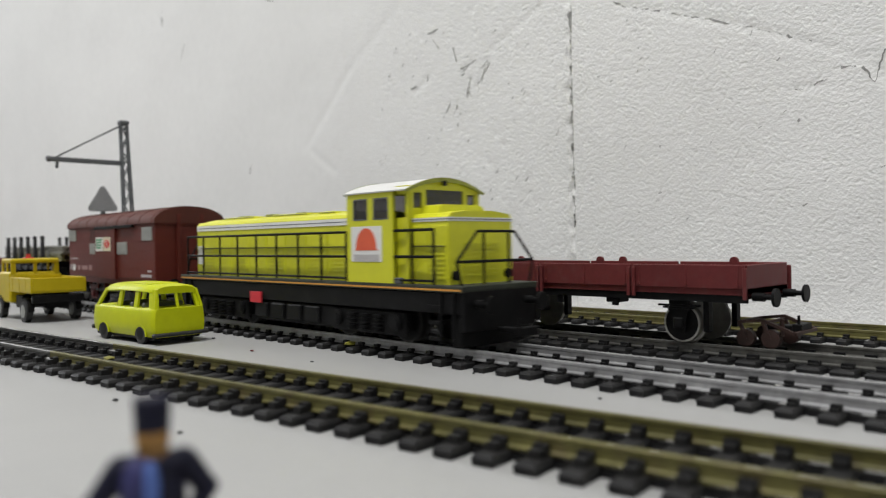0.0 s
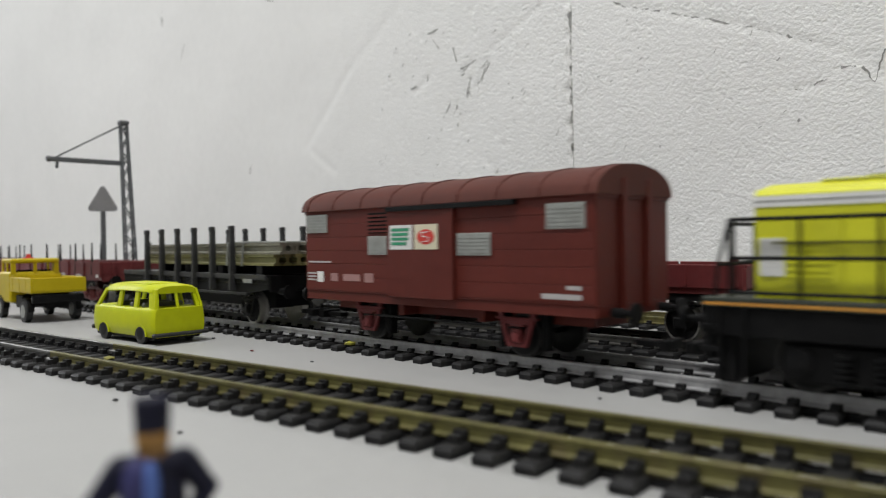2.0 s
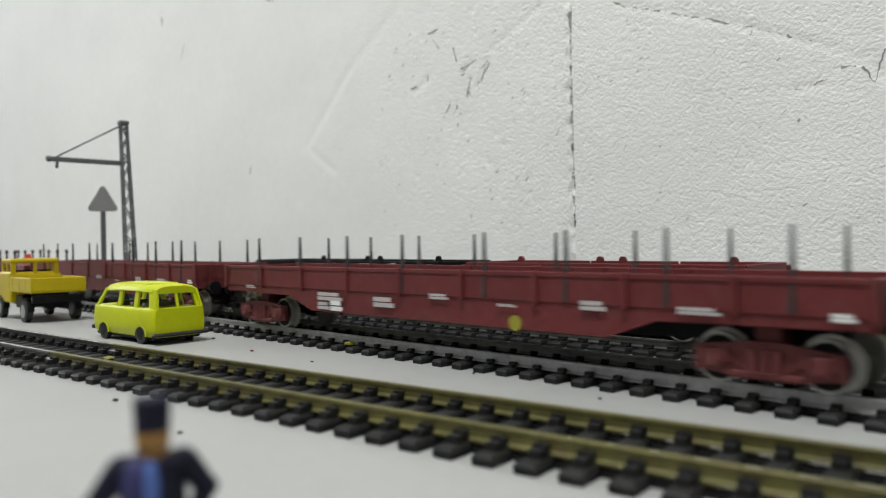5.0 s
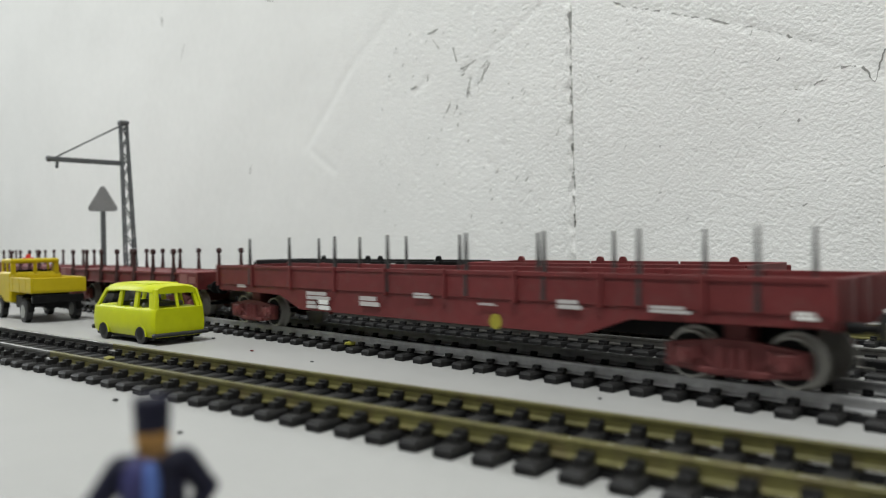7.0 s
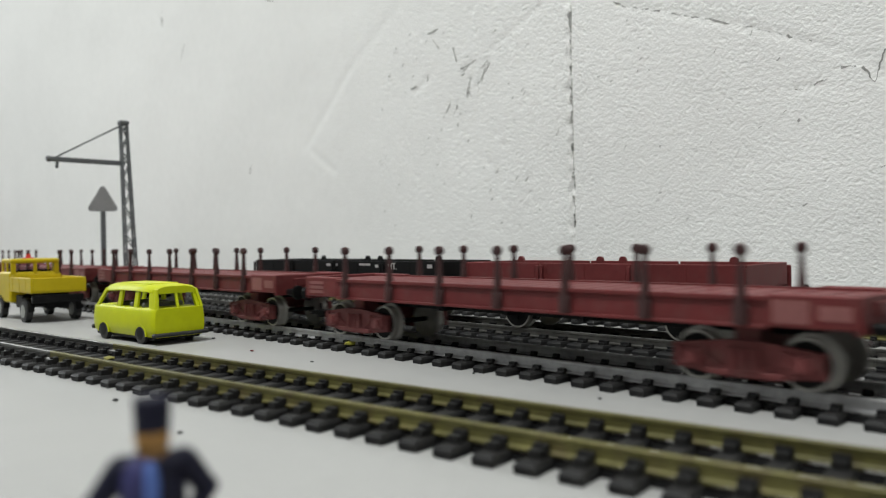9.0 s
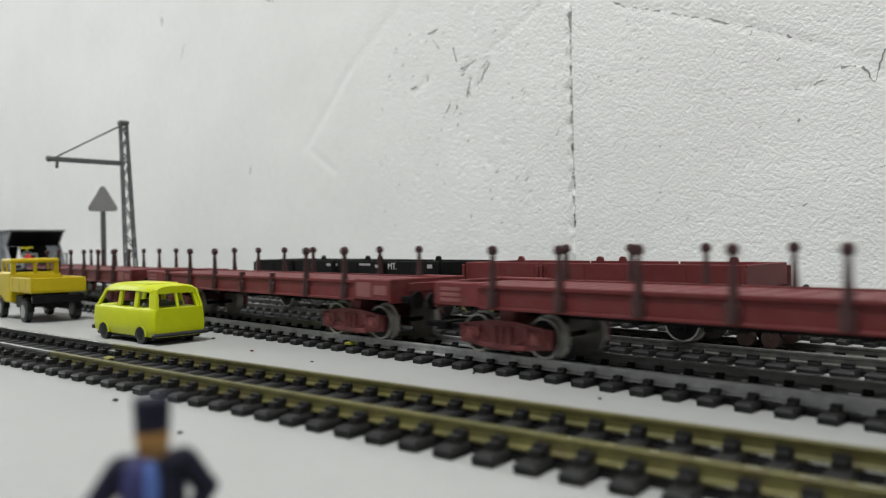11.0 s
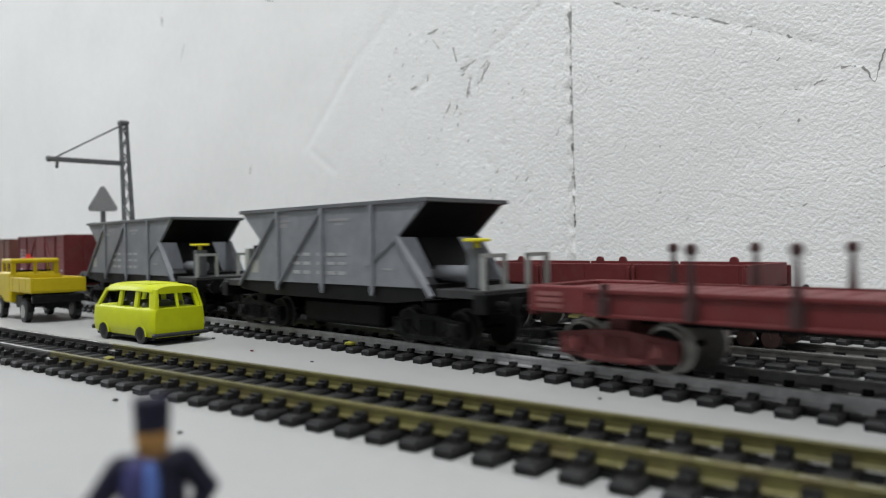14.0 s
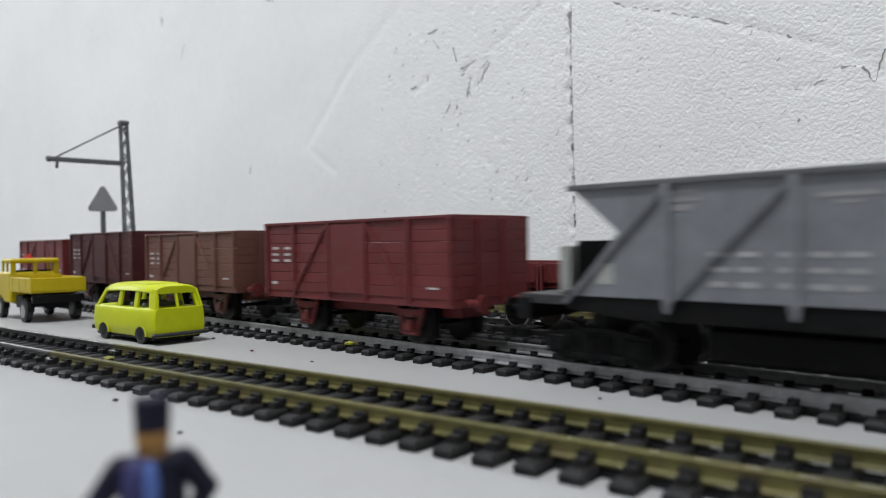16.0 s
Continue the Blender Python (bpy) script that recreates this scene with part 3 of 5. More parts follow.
        for p, q in ((a, a + 3.0), (a + 9.6, a + 12.2), (a + 18.8, b)):
            box(bm, p, q, y0, y1, 39.2, 45.4)
    bm_front = b + 5.4
    for s in (-1, 1):                      # narrower vestibule ahead of the side doors
        y0, y1 = sorted((s * (w - 1.6), s * (w - 2.4)))
        box(bm, b - .2, bm_front, y0, y1, 21.4, 39.6)
        box(bm, b - .2, bm_front, y0, y1, 46.0, 48.4)
        box(bm, bm_front - 1.6, bm_front, y0, y1, 39.6, 46.0)
    for x0 in (a, bm_front - t):                  # end walls with openings beside the hood
        box(bm, x0, x0 + t, -w + t, w - t, 21.4, 42.2)
        extrude_poly(bm, [(-w + t, 47.4), (w - t, 47.4)] + arc(w - t, 47.45, 50.2), "x", x0, x0 + t)
        for p, q in ((-w + t, -12.2), (-9.0, -7.4), (7.4, 9.0), (12.2, w - t)):
            box(bm, x0, x0 + t, p, q, 42.2, 47.4)
        for p, q in ((-12.2, -9.0), (9.0, 12.2)):
            box(bm, x0, x0 + t, p, q, 46.4, 47.4)
    cab = part("cab", bm, LOCO, v)
    bm = B()
    outer = [(y, z) for y, z in arc(w + .5, 47.2, 50.9)]
    inner = [(y, z) for y, z in arc(w + .4, 46.8, 50.3)][::-1]
    extrude_poly(bm, outer + inner, "x", a - .6, b + 5.9)
    # pale grey paints in the bright reflection on the roof top
    roof = part("cab_roof", bm, paint("cab_roof_reflection", (0.60, 0.60, 0.58), (0.70, 0.70, 0.68), 0.35), v, "arched cab roof with its bright reflection painted pale grey", smooth=True)
    for x0 in (a - .9, b + 5.8):
        bm = B()
        extrude_poly(bm, arc(w + .55, 47.1, 51.0) + arc(w + .1, 46.5, 49.7)[::-1], "x", x0, x0 + .5)
        part("roof_edge", bm, paint("olive_roof_edge", (0.20, 0.22, 0.03), (0.27, 0.29, 0.04), 0.45), roof, "olive edge of the roof")
    bm = B()
    cyl(bm, (b + 6.3, -1.2, 49.3), (b + 6.9, -1.2, 49.3), .8, 12)
    part("headlamp", bm, BLACK, v, "small dark lamp under the roof")
    bm = B()
    extrude_poly(bm, [(-9.5, 40.4), (9.5, 40.4), (8.4, 42.6), (7.2, 43.0), (-7.2, 43.0), (-8.4, 42.6)], "x", -146.5 - c, -139.5 - c)
    part("hood_hump", bm, LOCO, hf)
    bm = B()                                # low cover sloping down on the long hood
    for xa, xb in ((-255, -250), (-236, -231), (-216, -211)):
        box(bm, xa - c, xb - c, -4, 4, 42.5, 43.7, .3)
    part("filler_cap", bm, paint("olive_hatch", (0.16, 0.17, 0.03), (0.24, 0.25, 0.04), 0.5), hr)
    # thin olive rod along each hood draws the shadow of the handrail
    for x0, x1 in ((-268, -173), (-147, -133.5)):
        bm = B()
        cyl(bm, (x0 - c, -13.25, 31.6), (x1 - c, -13.25, 31.6), .22, 6)
        part("grab_rail", bm, paint("rail_shadow_olive", (0.13, 0.13, 0.02), (0.19, 0.19, 0.03), 0.5), hr if x0 < -200 else hf)
    for y in (-10.5, 10.5):
        bm = B()
        cyl(bm, (-132.5 - c, y, 23.8), (-131.5 - c, y, 23.8), 1.3, 16)
        part("lamp", bm, BLACK, hf, "round black lamp", smooth=True)
    for p, q in ((a + 3.0, a + 9.6), (a + 12.2, a + 18.8)):      # dark rubbers round the side windows
        bm = B()
        ring = [[bm.verts.new((x, y, z)) for x, z in ((p + d, 39.2 + d), (q - d, 39.2 + d), (q - d, 45.4 - d), (p + d, 45.4 - d))] for y, d in ((-w + .3, 0), (-w - .06, 0), (-w - .06, .4), (-w + .3, .4))]
        for A, Z in zip(ring, ring[1:] + ring[:1]):
            for k in range(4):
                bm.faces.new((A[k], A[(k + 1) % 4], Z[(k + 1) % 4], Z[k]))
        part("window_rubber", bm, MASTGREY, cab)
    bm = B()
    box(bm, -152.6 - c, -149 - c, -15.0, -13.4, 21.4, 23.0, .2)
    part("foot_box", bm, MASTGREY, v)
    for p, q in ((a + 3.0, a + 9.6), (a + 12.2, a + 18.8)):
        for s in (-1, 1):
            bm = B()
            y0, y1 = sorted((s * (w - .55), s * (w - .3)))
            box(bm, p, q, y0, y1, 39.2, 45.4)
            part("window_pane", bm, GLASS, cab)
    for x0 in (a + .3, bm_front - .6):
        for p, q in ((-12.2, -9.0), (-7.4, 7.4), (9.0, 12.2)):
            bm = B()
            box(bm, x0, x0 + .25, p, q, 42.2, 47.4)
            part("window_pane", bm, GLASS, cab)
    bm = B()
    box(bm, a + 4, b - 3, -9, 9, 21.5, 33, 0.5)
    part("control_desk", bm, MASTGREY, cab)
    # emblem
    bm = B()
    box(bm, a + 2.1, a + 15.9, -w - .12, -w + .02, 27.3, 37.5)
    em = part("emblem_plate", bm, WHITE, cab, "white plate with an orange dome emblem")
    bm = B()
    pts = [(a + 3.6, 30.6), (a + 14.4, 30.6)] + [(a + 9.0 + 4.7 * math.cos(t_ * math.pi / 12), 31.0 + 6.0 * math.sin(t_ * math.pi / 12)) for t_ in range(13)]
    extrude_poly(bm, pts, "y", -w - .2, -w - .1)
    part("emblem_dome", bm, ORANGE, em)
    bm = B()
    box(bm, a + 3.2, a + 14.8, -w - .2, -w - .1, 27.5, 29.4)
    part("emblem_bar", bm, GREYPRINT, em)
    bm = B()
    box(bm, -228.2 - c, -221.2 - c, -15.3, -14.5, 12.8, 16.6, 0.15)
    part("side_panel", bm, PINKRED, v, "small red square panel")
    # handrails
    def railing(x0, x1, posts, y=-14.7):
        bm = B()
        for z in (28.8, 36.0):
            cyl(bm, (x0, y, z), (x1, y, z), 0.42, 6)
        cyl(bm, (x0, y, 22.4), (x1, y, 22.4), 0.35, 6)
        for i in range(posts):
            x = x0 + (x1 - x0) * i / (posts - 1)
            cyl(bm, (x, y, 21.3), (x, y, 36.1), 0.38, 6)
        return part("handrail", bm, BLACK, v)
    railing(-275.5 - c, -173.5 - c, 9)
    railing(-152.5 - c, -136 - c, 3)
    railing(-275.5 - c, -173.5 - c, 9, 14.7)
    railing(-152.5 - c, -136 - c, 3, 14.7)
    for x, s in ((-126 - c, 1), (-280 - c, -1)):
        for y in (-13.5, 13.5):
            bm = B()
            flare = 1.13 if s > 0 else .9
            cyl(bm, (x - s, y * flare, 27.5), (x - s, y * .55, 35.4), 0.38, 6)
            cyl(bm, (x - s, y, 21), (x - s, y * flare, 27.5), 0.38, 6)
            part("handrail_post", bm, BLACK, v)
        for y in (-5, 5):
            bm = B()
            cyl(bm, (x - s, y, 21), (x - s, y, 35.4), 0.35, 6)
            part("handrail_post", bm, BLACK, v)
        for yy, z in ((7.4, 35.4), (15.2 if s > 0 else 12.1, 27.5)):
            bm = B()
            cyl(bm, (x - s, -yy, z), (x - s, yy, z), 0.4, 6)
            part("handrail", bm, BLACK, v)
    for q in (-42, 42):
        bogie(v, q, BLACK, 27, 5.9, 13.5)
        for s in (-1, 1):
            bm = B()
            box(bm, q - 17, q + 17, min(s * 12, s * 13.6), max(s * 12, s * 13.9), 6.6, 13.6, 0.5)
            part("bogie_skirt", bm, BLACK, v)
    for s, xe in ((-1, L), (1, R)):
        bm = B()
        box(bm, min(xe - s * 2, xe - s * 6), max(xe - s * 2, xe - s * 6), -13.4, 13.4, 5.2, 14.2, .5)
        part("guard_iron", bm, BLACK, v)
        for y in (-14.9, 14.9):
            bm = B()
            for q in (xe - s * 3.4, xe - s * 8.2):
                box(bm, q - .3, q + .3, y - .3, y + .3, 6.0, 20.0)
            part("ladder_side", bm, BLACK, v)
    for q in (-42, 42):
        for dx in (-13.5, 13.5):
            bm = B()
            cyl(bm, (q + dx, -13.8, 10.4), (q + dx, -14.7, 10.4), 2.3, 14)
            cyl(bm, (q + dx, -14.6, 10.4), (q + dx, -15.0, 10.4), 1.3, 12)
            part("axle_box", bm, BLACK, v, smooth=True)
        for dx in (-6, 0, 6):
            bm = B()
            for k in range(5):
                cyl(bm, (q + dx, -14.2, 7.4 + k * 1.1), (q + dx, -14.2, 7.9 + k * 1.1), 1.5, 10)
            part("coil_spring", bm, BLACK, v)
    for s in (-1, 1):
        for k in range(3):
            bm = B()
            box(bm, min(s * 70, s * 74), max(s * 70, s * 74), -15.2, -13.2, 7 + k * 4.2, 7.8 + k * 4.2)
            part("step", bm, BLACK, v)


def covered_van():
    c = -363.0      # drawn about this middle, coupled 4.7 further forward
    v = vehicle("covered_van", "brown-red covered goods van with arched roof and grey vents", "goods wagon", c + 4.7, "wagons of the train")
    L, R, w = -417 - c, -309.2 - c, 15.3
    bm = B()
    box(bm, L, R, -w, w, 18.2, 43.0, 0.15)
    body = part("body", bm, BOXRED, v)
    n = 16
    def arc(w, z0, z1):
        return [(w * math.cos(math.pi * k / n), z0 + (z1 - z0) * math.sin(math.pi * k / n) ** 0.85) for k in range(n + 1)]
    bm = B()
    extrude_poly(bm, arc(w + .9, 42.6, 49.9), "x", L - .9, R + .9)
    roof = part("roof", bm, ROOFRED, v, "arched roof with raised seams", smooth=True)
    bm = B()
    for k in range(9):
        x = L + 2 + (R - L - 4) * k / 8
        extrude_poly(bm, arc(w + 1.05, 42.7, 50.1), "x", x - .3, x + .3)
    part("roof_seam", bm, ROOFRED, roof)
    # planks on the side as raised boards
    for k in range(6):
        for a, b in ((L + .6, -376 - c), (-352 - c, R - .6)):
            bm = B()
            box(bm, a, b, -w - .12, -w + .1, 18.8 + k * 3.95, 22.6 + k * 3.95, .05)
            part("board", bm, BOXRED, body)
    bm = B()
    box(bm, -377 - c, -352 - c, -w - 1.0, -w - .1, 17.8, 41.4, 0.12)
    door = part("door", bm, BOXRED, v, "sliding side door")
    # black plate paints the shade between the louvre slats
    bm = B()
    box(bm, -386 - c, -377.3 - c, -w - .2, -w, 35.4, 41.2)
    part("louvre_recess", bm, BLACK, body)
    for k in range(5):
        bm = B()
        box(bm, -385.8 - c, -377.4 - c, -w - .5, -w - .1, 35.7 + k * 1.1, 36.25 + k * 1.1)
        part("louvre", bm, BOXRED, body)
    bm = B()
    box(bm, -377 - c, -331 - c, -w - 1.6, -w - .05, 41.2, 42.4, 0.1)
    part("door_rail", bm, BLACK, v, "black door rail")
    bm = B()
    box(bm, -353 - c, -351.3 - c, -w - 1.25, -w, 18, 41)
    part("door_edge", bm, BOXRED, door)
    for x0, x1, z0, z1 in ((-416.2, -405.5, 36.0, 41.6), (-322.4, -311.8, 35.2, 41.0), (-350.6, -339.2, 29.2, 34.8), (-386, -377.3, 29.3, 34.6)):
        bm = B()
        box(bm, x0 - c, x1 - c, -w - .45, -w, z0, z1, 0.1)
        vent = part("vent", bm, PALEGREY, body, "pale grey ventilation flap")
        bm = B()
        for k in range(5):
            za = z0 + .5 + (z1 - z0 - 1) * k / 5
            box(bm, x0 - c + .5, x1 - c - .5, -w - .56, -w - .4, za + .12, za + (z1 - z0 - 1) / 5 - .12)
        part("vent_slat", bm, PALEGREY, vent)
    yd = -w - 1.0
    for x0, x1 in ((-375.6, -366.4), (-365.6, -356.8)):
        bm = B()
        box(bm, x0 - c, x1 - c, yd - .1, yd + .02, 30.8, 37.4)
        pl = part("emblem_plate", bm, WHITE if x0 < -370 else CREAM, door, "white square emblem plate" if x0 < -370 else "cream square emblem plate")
        bm = B()
        if x0 < -370:
            for k, f in enumerate((.8, .9, .9, .95)):
                box(bm, x0 - c + .8, x0 - c + .8 + 7.6 * f, yd - .18, yd - .1, 32.0 + k * 1.25, 32.8 + k * 1.25)
            part("emblem_mark", bm, GREEN, pl)
        else:
            pts = [(x0 - c + 4.4 + 3.3 * math.cos(k * math.tau / 20), 34.1 + 2.0 * math.sin(k * math.tau / 20)) for k in range(20)]
            extrude_poly(bm, pts, "y", yd - .18, yd - .1)
            part("emblem_mark", bm, SIGNRED, pl)
            bm = B()
            for p, q in (((3.0, 35.2), (5.8, 35.5)), ((3.0, 35.2), (3.3, 34.3)), ((3.3, 34.3), (5.6, 33.9)), ((5.6, 33.9), (5.3, 32.9)), ((5.3, 32.9), (2.8, 32.8))):
                strut(bm, (x0 - c + p[0], yd - .2, p[1]), (x0 - c + q[0], yd - .2, q[1]), .3, .08)
            part("emblem_mark", bm, WHITE, pl)
    print_bars(body, [(-411 - c, -407.8 - c, 21.0, 24.2)], WHITE, -w - .15)
    print_bars(body, [(-416 - c, -411.8 - c, z, z + .5) for z in (21.4, 22.4, 23.4)] + [(-415.5 - c, -404 - c, 26.9, 27.4)] +
               [(-324 - c, -313 - c, 19.4, 20.6), (-317 - c, -313 - c, 21.6, 22.5)], GREYPRINT, -w - .15)
    print_bars(body, [(-404 - c, -400.6 - c, 21.4, 23.8), (-398 - c, -390 - c, 21.6, 23.6), (-388 - c, -384 - c, 21.4, 24.0)], paint("faint_print", (0.3, 0.16, 0.15), (0.36, 0.2, 0.19), 0.5, bump=0), -w - .15)
    # ends with posts
    for s, xe in ((1, R), (-1, L)):
        bm = B()
        for y in (-5.2, 5.2):
            box(bm, min(xe, xe + s * 1.2), max(xe, xe + s * 1.2), y - .8, y + .8, 17, 46.5, 0.1)
        box(bm, min(xe, xe + s * .5), max(xe, xe + s * .5), -w, w, 41.8, 42.8)
        extrude_poly(bm, arc(w, 42.6, 49.2), "x", min(xe, xe + s * .3), max(xe, xe + s * .3))
        part("end_wall", bm, BOXRED, v)
        buffers_and_hook(v, xe + s * 0.6, s, 16.6)
    bm = B()
    box(bm, L, R, -w + .3, w - .3, 15.6, 18.2, 0.1)
    for x in (-375, -345):
        box(bm, x - c - 1, x - c + 1, -13, 13, 12.5, 16)
    box(bm, L + 6, R - 6, -7, 7, 12.6, 15.6)
    part("underframe", bm, BOXRED, v)
    for x in (-390 - c, -334 - c):
        axle_guard(v, x, RED, 15.8, 12.2)
        wheelset(v, x, material=DARKSTEEL)
        bm = B()
        for d in (-6.6, 6.6):
            box(bm, x + d - .8, x + d + .8, -10.4, -7.2, 6.4, 15.5, .3)
        part("brake_shoe", bm, BLACK, v)
    bm = B()
    cyl(bm, (-385 - c, -13.4, 12.0), (-340 - c, -13.4, 12.0), .35, 6)
    part("brake_rod", bm, BLACK, v)


def rail_wagon():
    """Black flat wagon with tall stanchions and a load of lengths of rail."""
    L0, R0 = -554.5, -431.5
    c = (L0 + R0) / 2
    v = vehicle("stanchion_wagon", "black flat wagon with tall stanchions carrying bundled rails", "flat wagon", c - 4.3, "wagons of the train")
    L, R = L0 - c, R0 - c
    bm = B()
    box(bm, L, R, -14.6, 14.6, 18.8, 22.0, 0.25)
    part("deck", bm, CHARCOAL, v)
    for s in (-1, 1):
        bm = B()
        y0, y1 = sorted((s * 14.6, s * 13.2))
        extrude_poly(bm, [(L, 17.5), (L, 22.3), (R, 22.3), (R, 17.5), (R - 22, 14.6), (L + 22, 14.6)], "y", y0, y1)
        sill = part("side_sill", bm, BLACK, v)
        bm = B()
        box(bm, L + 1, R - 1, min(s * 14.55, s * 15.3), max(s * 14.55, s * 15.3), 20.6, 22.4, .12)
        part("sill_lip", bm, CHARCOAL, sill)
        bm = B()
        box(bm, L + 14, R - 14, min(s * 14.5, s * 15.0), max(s * 14.5, s * 15.0), 15.0, 15.9, .1)
        part("sill_flange", bm, CHARCOAL, sill)
    bm = B()
    box(bm, L + 8, R - 8, -7, 7, 10.5, 17)
    part("underframe", bm, BLACK, v)
    x = -528.0 - c
    for s in (-1, 1):
        for i in range(6):
            bm = B()
            xx = x + i * 14.62
            extrude_poly(bm, [(s * 15.2 - 1.3, 16.5), (s * 15.2 + 1.3, 16.5), (s * 15.2 + 0.8, 37.8), (s * 15.2 - .8, 37.8)], "x", xx - .75, xx + .75)
            extrude_poly(bm, [(xx - 1.45, 16.5), (xx + 1.45, 16.5), (xx + .8, 36.6), (xx - .8, 36.6)], "y", s * 15.2 - .7, s * 15.2 + .7)
            box(bm, xx - 1.3, xx + 1.0, s * 15.2 - .95, s * 15.2 + .95, 37.7, 39.7, 0.3)
            part("stanchion", bm, CHARCOAL, v)
    print_bars(v, [(-447 - c, -441 - c, 19.4, 20.8)], PALEGREY, -15.35)
    for s, xe in ((1, R), (-1, L)):
        buffers_and_hook(v, xe, s, 16.6)
        bm = B()
        box(bm, min(xe, xe + s * .8), max(xe, xe + s * .8), -14.4, 14.4, 16.5, 22.2, .2)
        part("headstock", bm, BLACK, v)
    for q in (-529 - c, -450 - c):
        axle_guard(v, q, BLACK, 16.4, 11.8)
        wheelset(v, q, 5.5)
    # load: lengths of rail in two layers, tied
    ld = thing("rail_load", "bundle of dull metal rails lying on a stanchion wagon", "rail load")
    RUN.append((ld, c - 4.3))
    metal = paint("weathered_rail", (0.17, 0.165, 0.13), (0.29, 0.28, 0.22), 0.35, 0.5, fine=300, coarse=60)
    brassy = paint("yellow_rail", (0.19, 0.18, 0.07), (0.30, 0.285, 0.13), 0.35, 0.45, fine=300, coarse=60)
    rnd = random.Random(4)
    for xb in (-520, -495, -468, -440):
        bm = B()
        box(bm, xb - c - 2, xb - c + 2, -13, 13, 22.0, 25.4, .15)
        part("bearer", bm, BLACK, ld, "dark timber bearer")
    for layer in range(2):
        for j in range(7):
            y = -11.5 + j * 3.8
            z = 25.4 + layer * 4.0
            a = -532 - c + rnd.uniform(-1, 3)
            b = -427.5 - c + rnd.uniform(-3.5, 1.5)
            bm = B()
            pts = [(y - 1.7, z), (y + 1.7, z), (y + 1.7, z + .6), (y + .6, z + 1.1), (y + .6, z + 2.6), (y + 1.5, z + 3.0), (y + 1.5, z + 3.95), (y - 1.5, z + 3.95), (y - 1.5, z + 3.0), (y - .6, z + 2.6), (y - .6, z + 1.1), (y - 1.7, z + .6)]
            extrude_poly(bm, pts, "x", a, b)
            part("rail_length", bm, brassy if layer == 0 else metal, ld)
    for x in (-462 - c, -451 - c):
        bm = B()
        for p, q in (((x, -13.6, 25.2), (x + 1.0, -13.4, 33.6)), ((x + 1, -13.4, 33.6), (x + 1, 13.4, 33.6)), ((x + 1, 13.4, 33.6), (x, 13.6, 25.2))):
            cyl(bm, p, q, .4, 6)
        part("tie", bm, PALEGREY, ld, "pale tie band")


def low_sided(x_front, label, posts, mark):
    Ln = 212.0
    c = x_front - Ln / 2
    v = vehicle("low_sided_wagon", label, "flat wagon", c, "wagons of the train")
    L, R = -Ln / 2, Ln / 2
    bm = B()
    box(bm, L, R, -14.4, 14.4, 18.6, 20.0, 0.15)
    part("deck", bm, RED, v)
    n = 9
    for s in (-1, 1):
        for i in range(n):
            a, b = L + (R - L) * i / n, L + (R - L) * (i + 1) / n
            bm = B()
            y0, y1 = sorted((s * 15.0, s * 14.1))
            box(bm, a + .25, b - .25, y0, y1, 18.6, 25.5, 0.12)
            box(bm, a + .8, b - .8, min(s * 15.0, s * 15.25), max(s * 15.0, s * 15.25), 24.5, 25.4)
            part("side_flap", bm, RED, v)
        for i in range(n + 1):
            x = L + (R - L) * i / n
            bm = B()
            box(bm, x - .7, x + .7, min(s * 14.9, s * 15.7), max(s * 14.9, s * 15.7), 18.0, 25.7, 0.1)
            part("flap_post", bm, RED, v)
        bm = B()
        y0, y1 = sorted((s * 14.7, s * 13.6))
        extrude_poly(bm, [(L, 16.6), (L, 18.8), (R, 18.8), (R, 16.6), (R - 40, 16.0), (R - 52, 11.8), (L + 52, 11.8), (L + 40, 16.0)], "y", y0, y1)
        part("sole_bar", bm, RED, v)
        for x in [-84.4 + 24.5 * k for k in range(4)] + [19.4 + 24.5 * k for k in range(4)]:
            bm = B()
            cyl(bm, (x + posts, s * 14.6, 19), (x + posts, s * 14.6, 34.9), .85, 6, .35)
            part("stake", bm, CHARCOAL, v)
    for s, xe in ((1, R), (-1, L)):
        bm = B()
        box(bm, min(xe, xe - s * .9), max(xe, xe - s * .9), -14.2, 14.2, 16.0, 25.3, .12)
        for y in (-9, 0, 9):
            box(bm, min(xe, xe + s * .6), max(xe, xe + s * .6), y - .8, y + .8, 16.0, 25.1)
        part("end_flap", bm, RED, v)
        buffers_and_hook(v, xe + s * .3, s, 16.6)
    bm = B()
    box(bm, L + 10, R - 10, -6, 6, 12, 17.4)
    for x in (-30, 0, 30):
        box(bm, x - 1.5, x + 1.5, -13, 13, 11.5, 17)
    part("underframe", bm, BLACK, v)
    bm = B()
    cyl(bm, (mark, -14.8, 13.2), (mark, -14.2, 13.2), 1.9, 14)
    part("brake_wheel", bm, paint("olive_brake_mark", (0.22, 0.2, 0.01), (0.3, 0.27, 0.02), 0.5), v, "olive-yellow round brake mark")
    for x0, w, z, h, mat in ((-92, 6, 17.8, 1.0, GREYPRINT), (-49.5, 12.2, 15.4, 2.4, GREYPRINT), (-43.2, 5.9, 12.4, 3.0, WHITE), (-49.5, 5.6, 12.6, 2.2, GREYPRINT), (-22.7, 8.8, 14.6, 2.8, GREYPRINT), (.4, 7, 17.8, 1.4, GREYPRINT),
                             (24, 6, 17.0, .6, GREYPRINT), (48, 6.6, 17.4, 2.0, GREYPRINT), (71, 9, 17.8, 1.4, GREYPRINT), (99.5, 4, 18.0, 1.4, WHITE)):
        print_bars(v, [(x0, x0 + w, z, z + h * .44), (x0, x0 + w * .85, z + h * .56, z + h)], mat, -15.35)
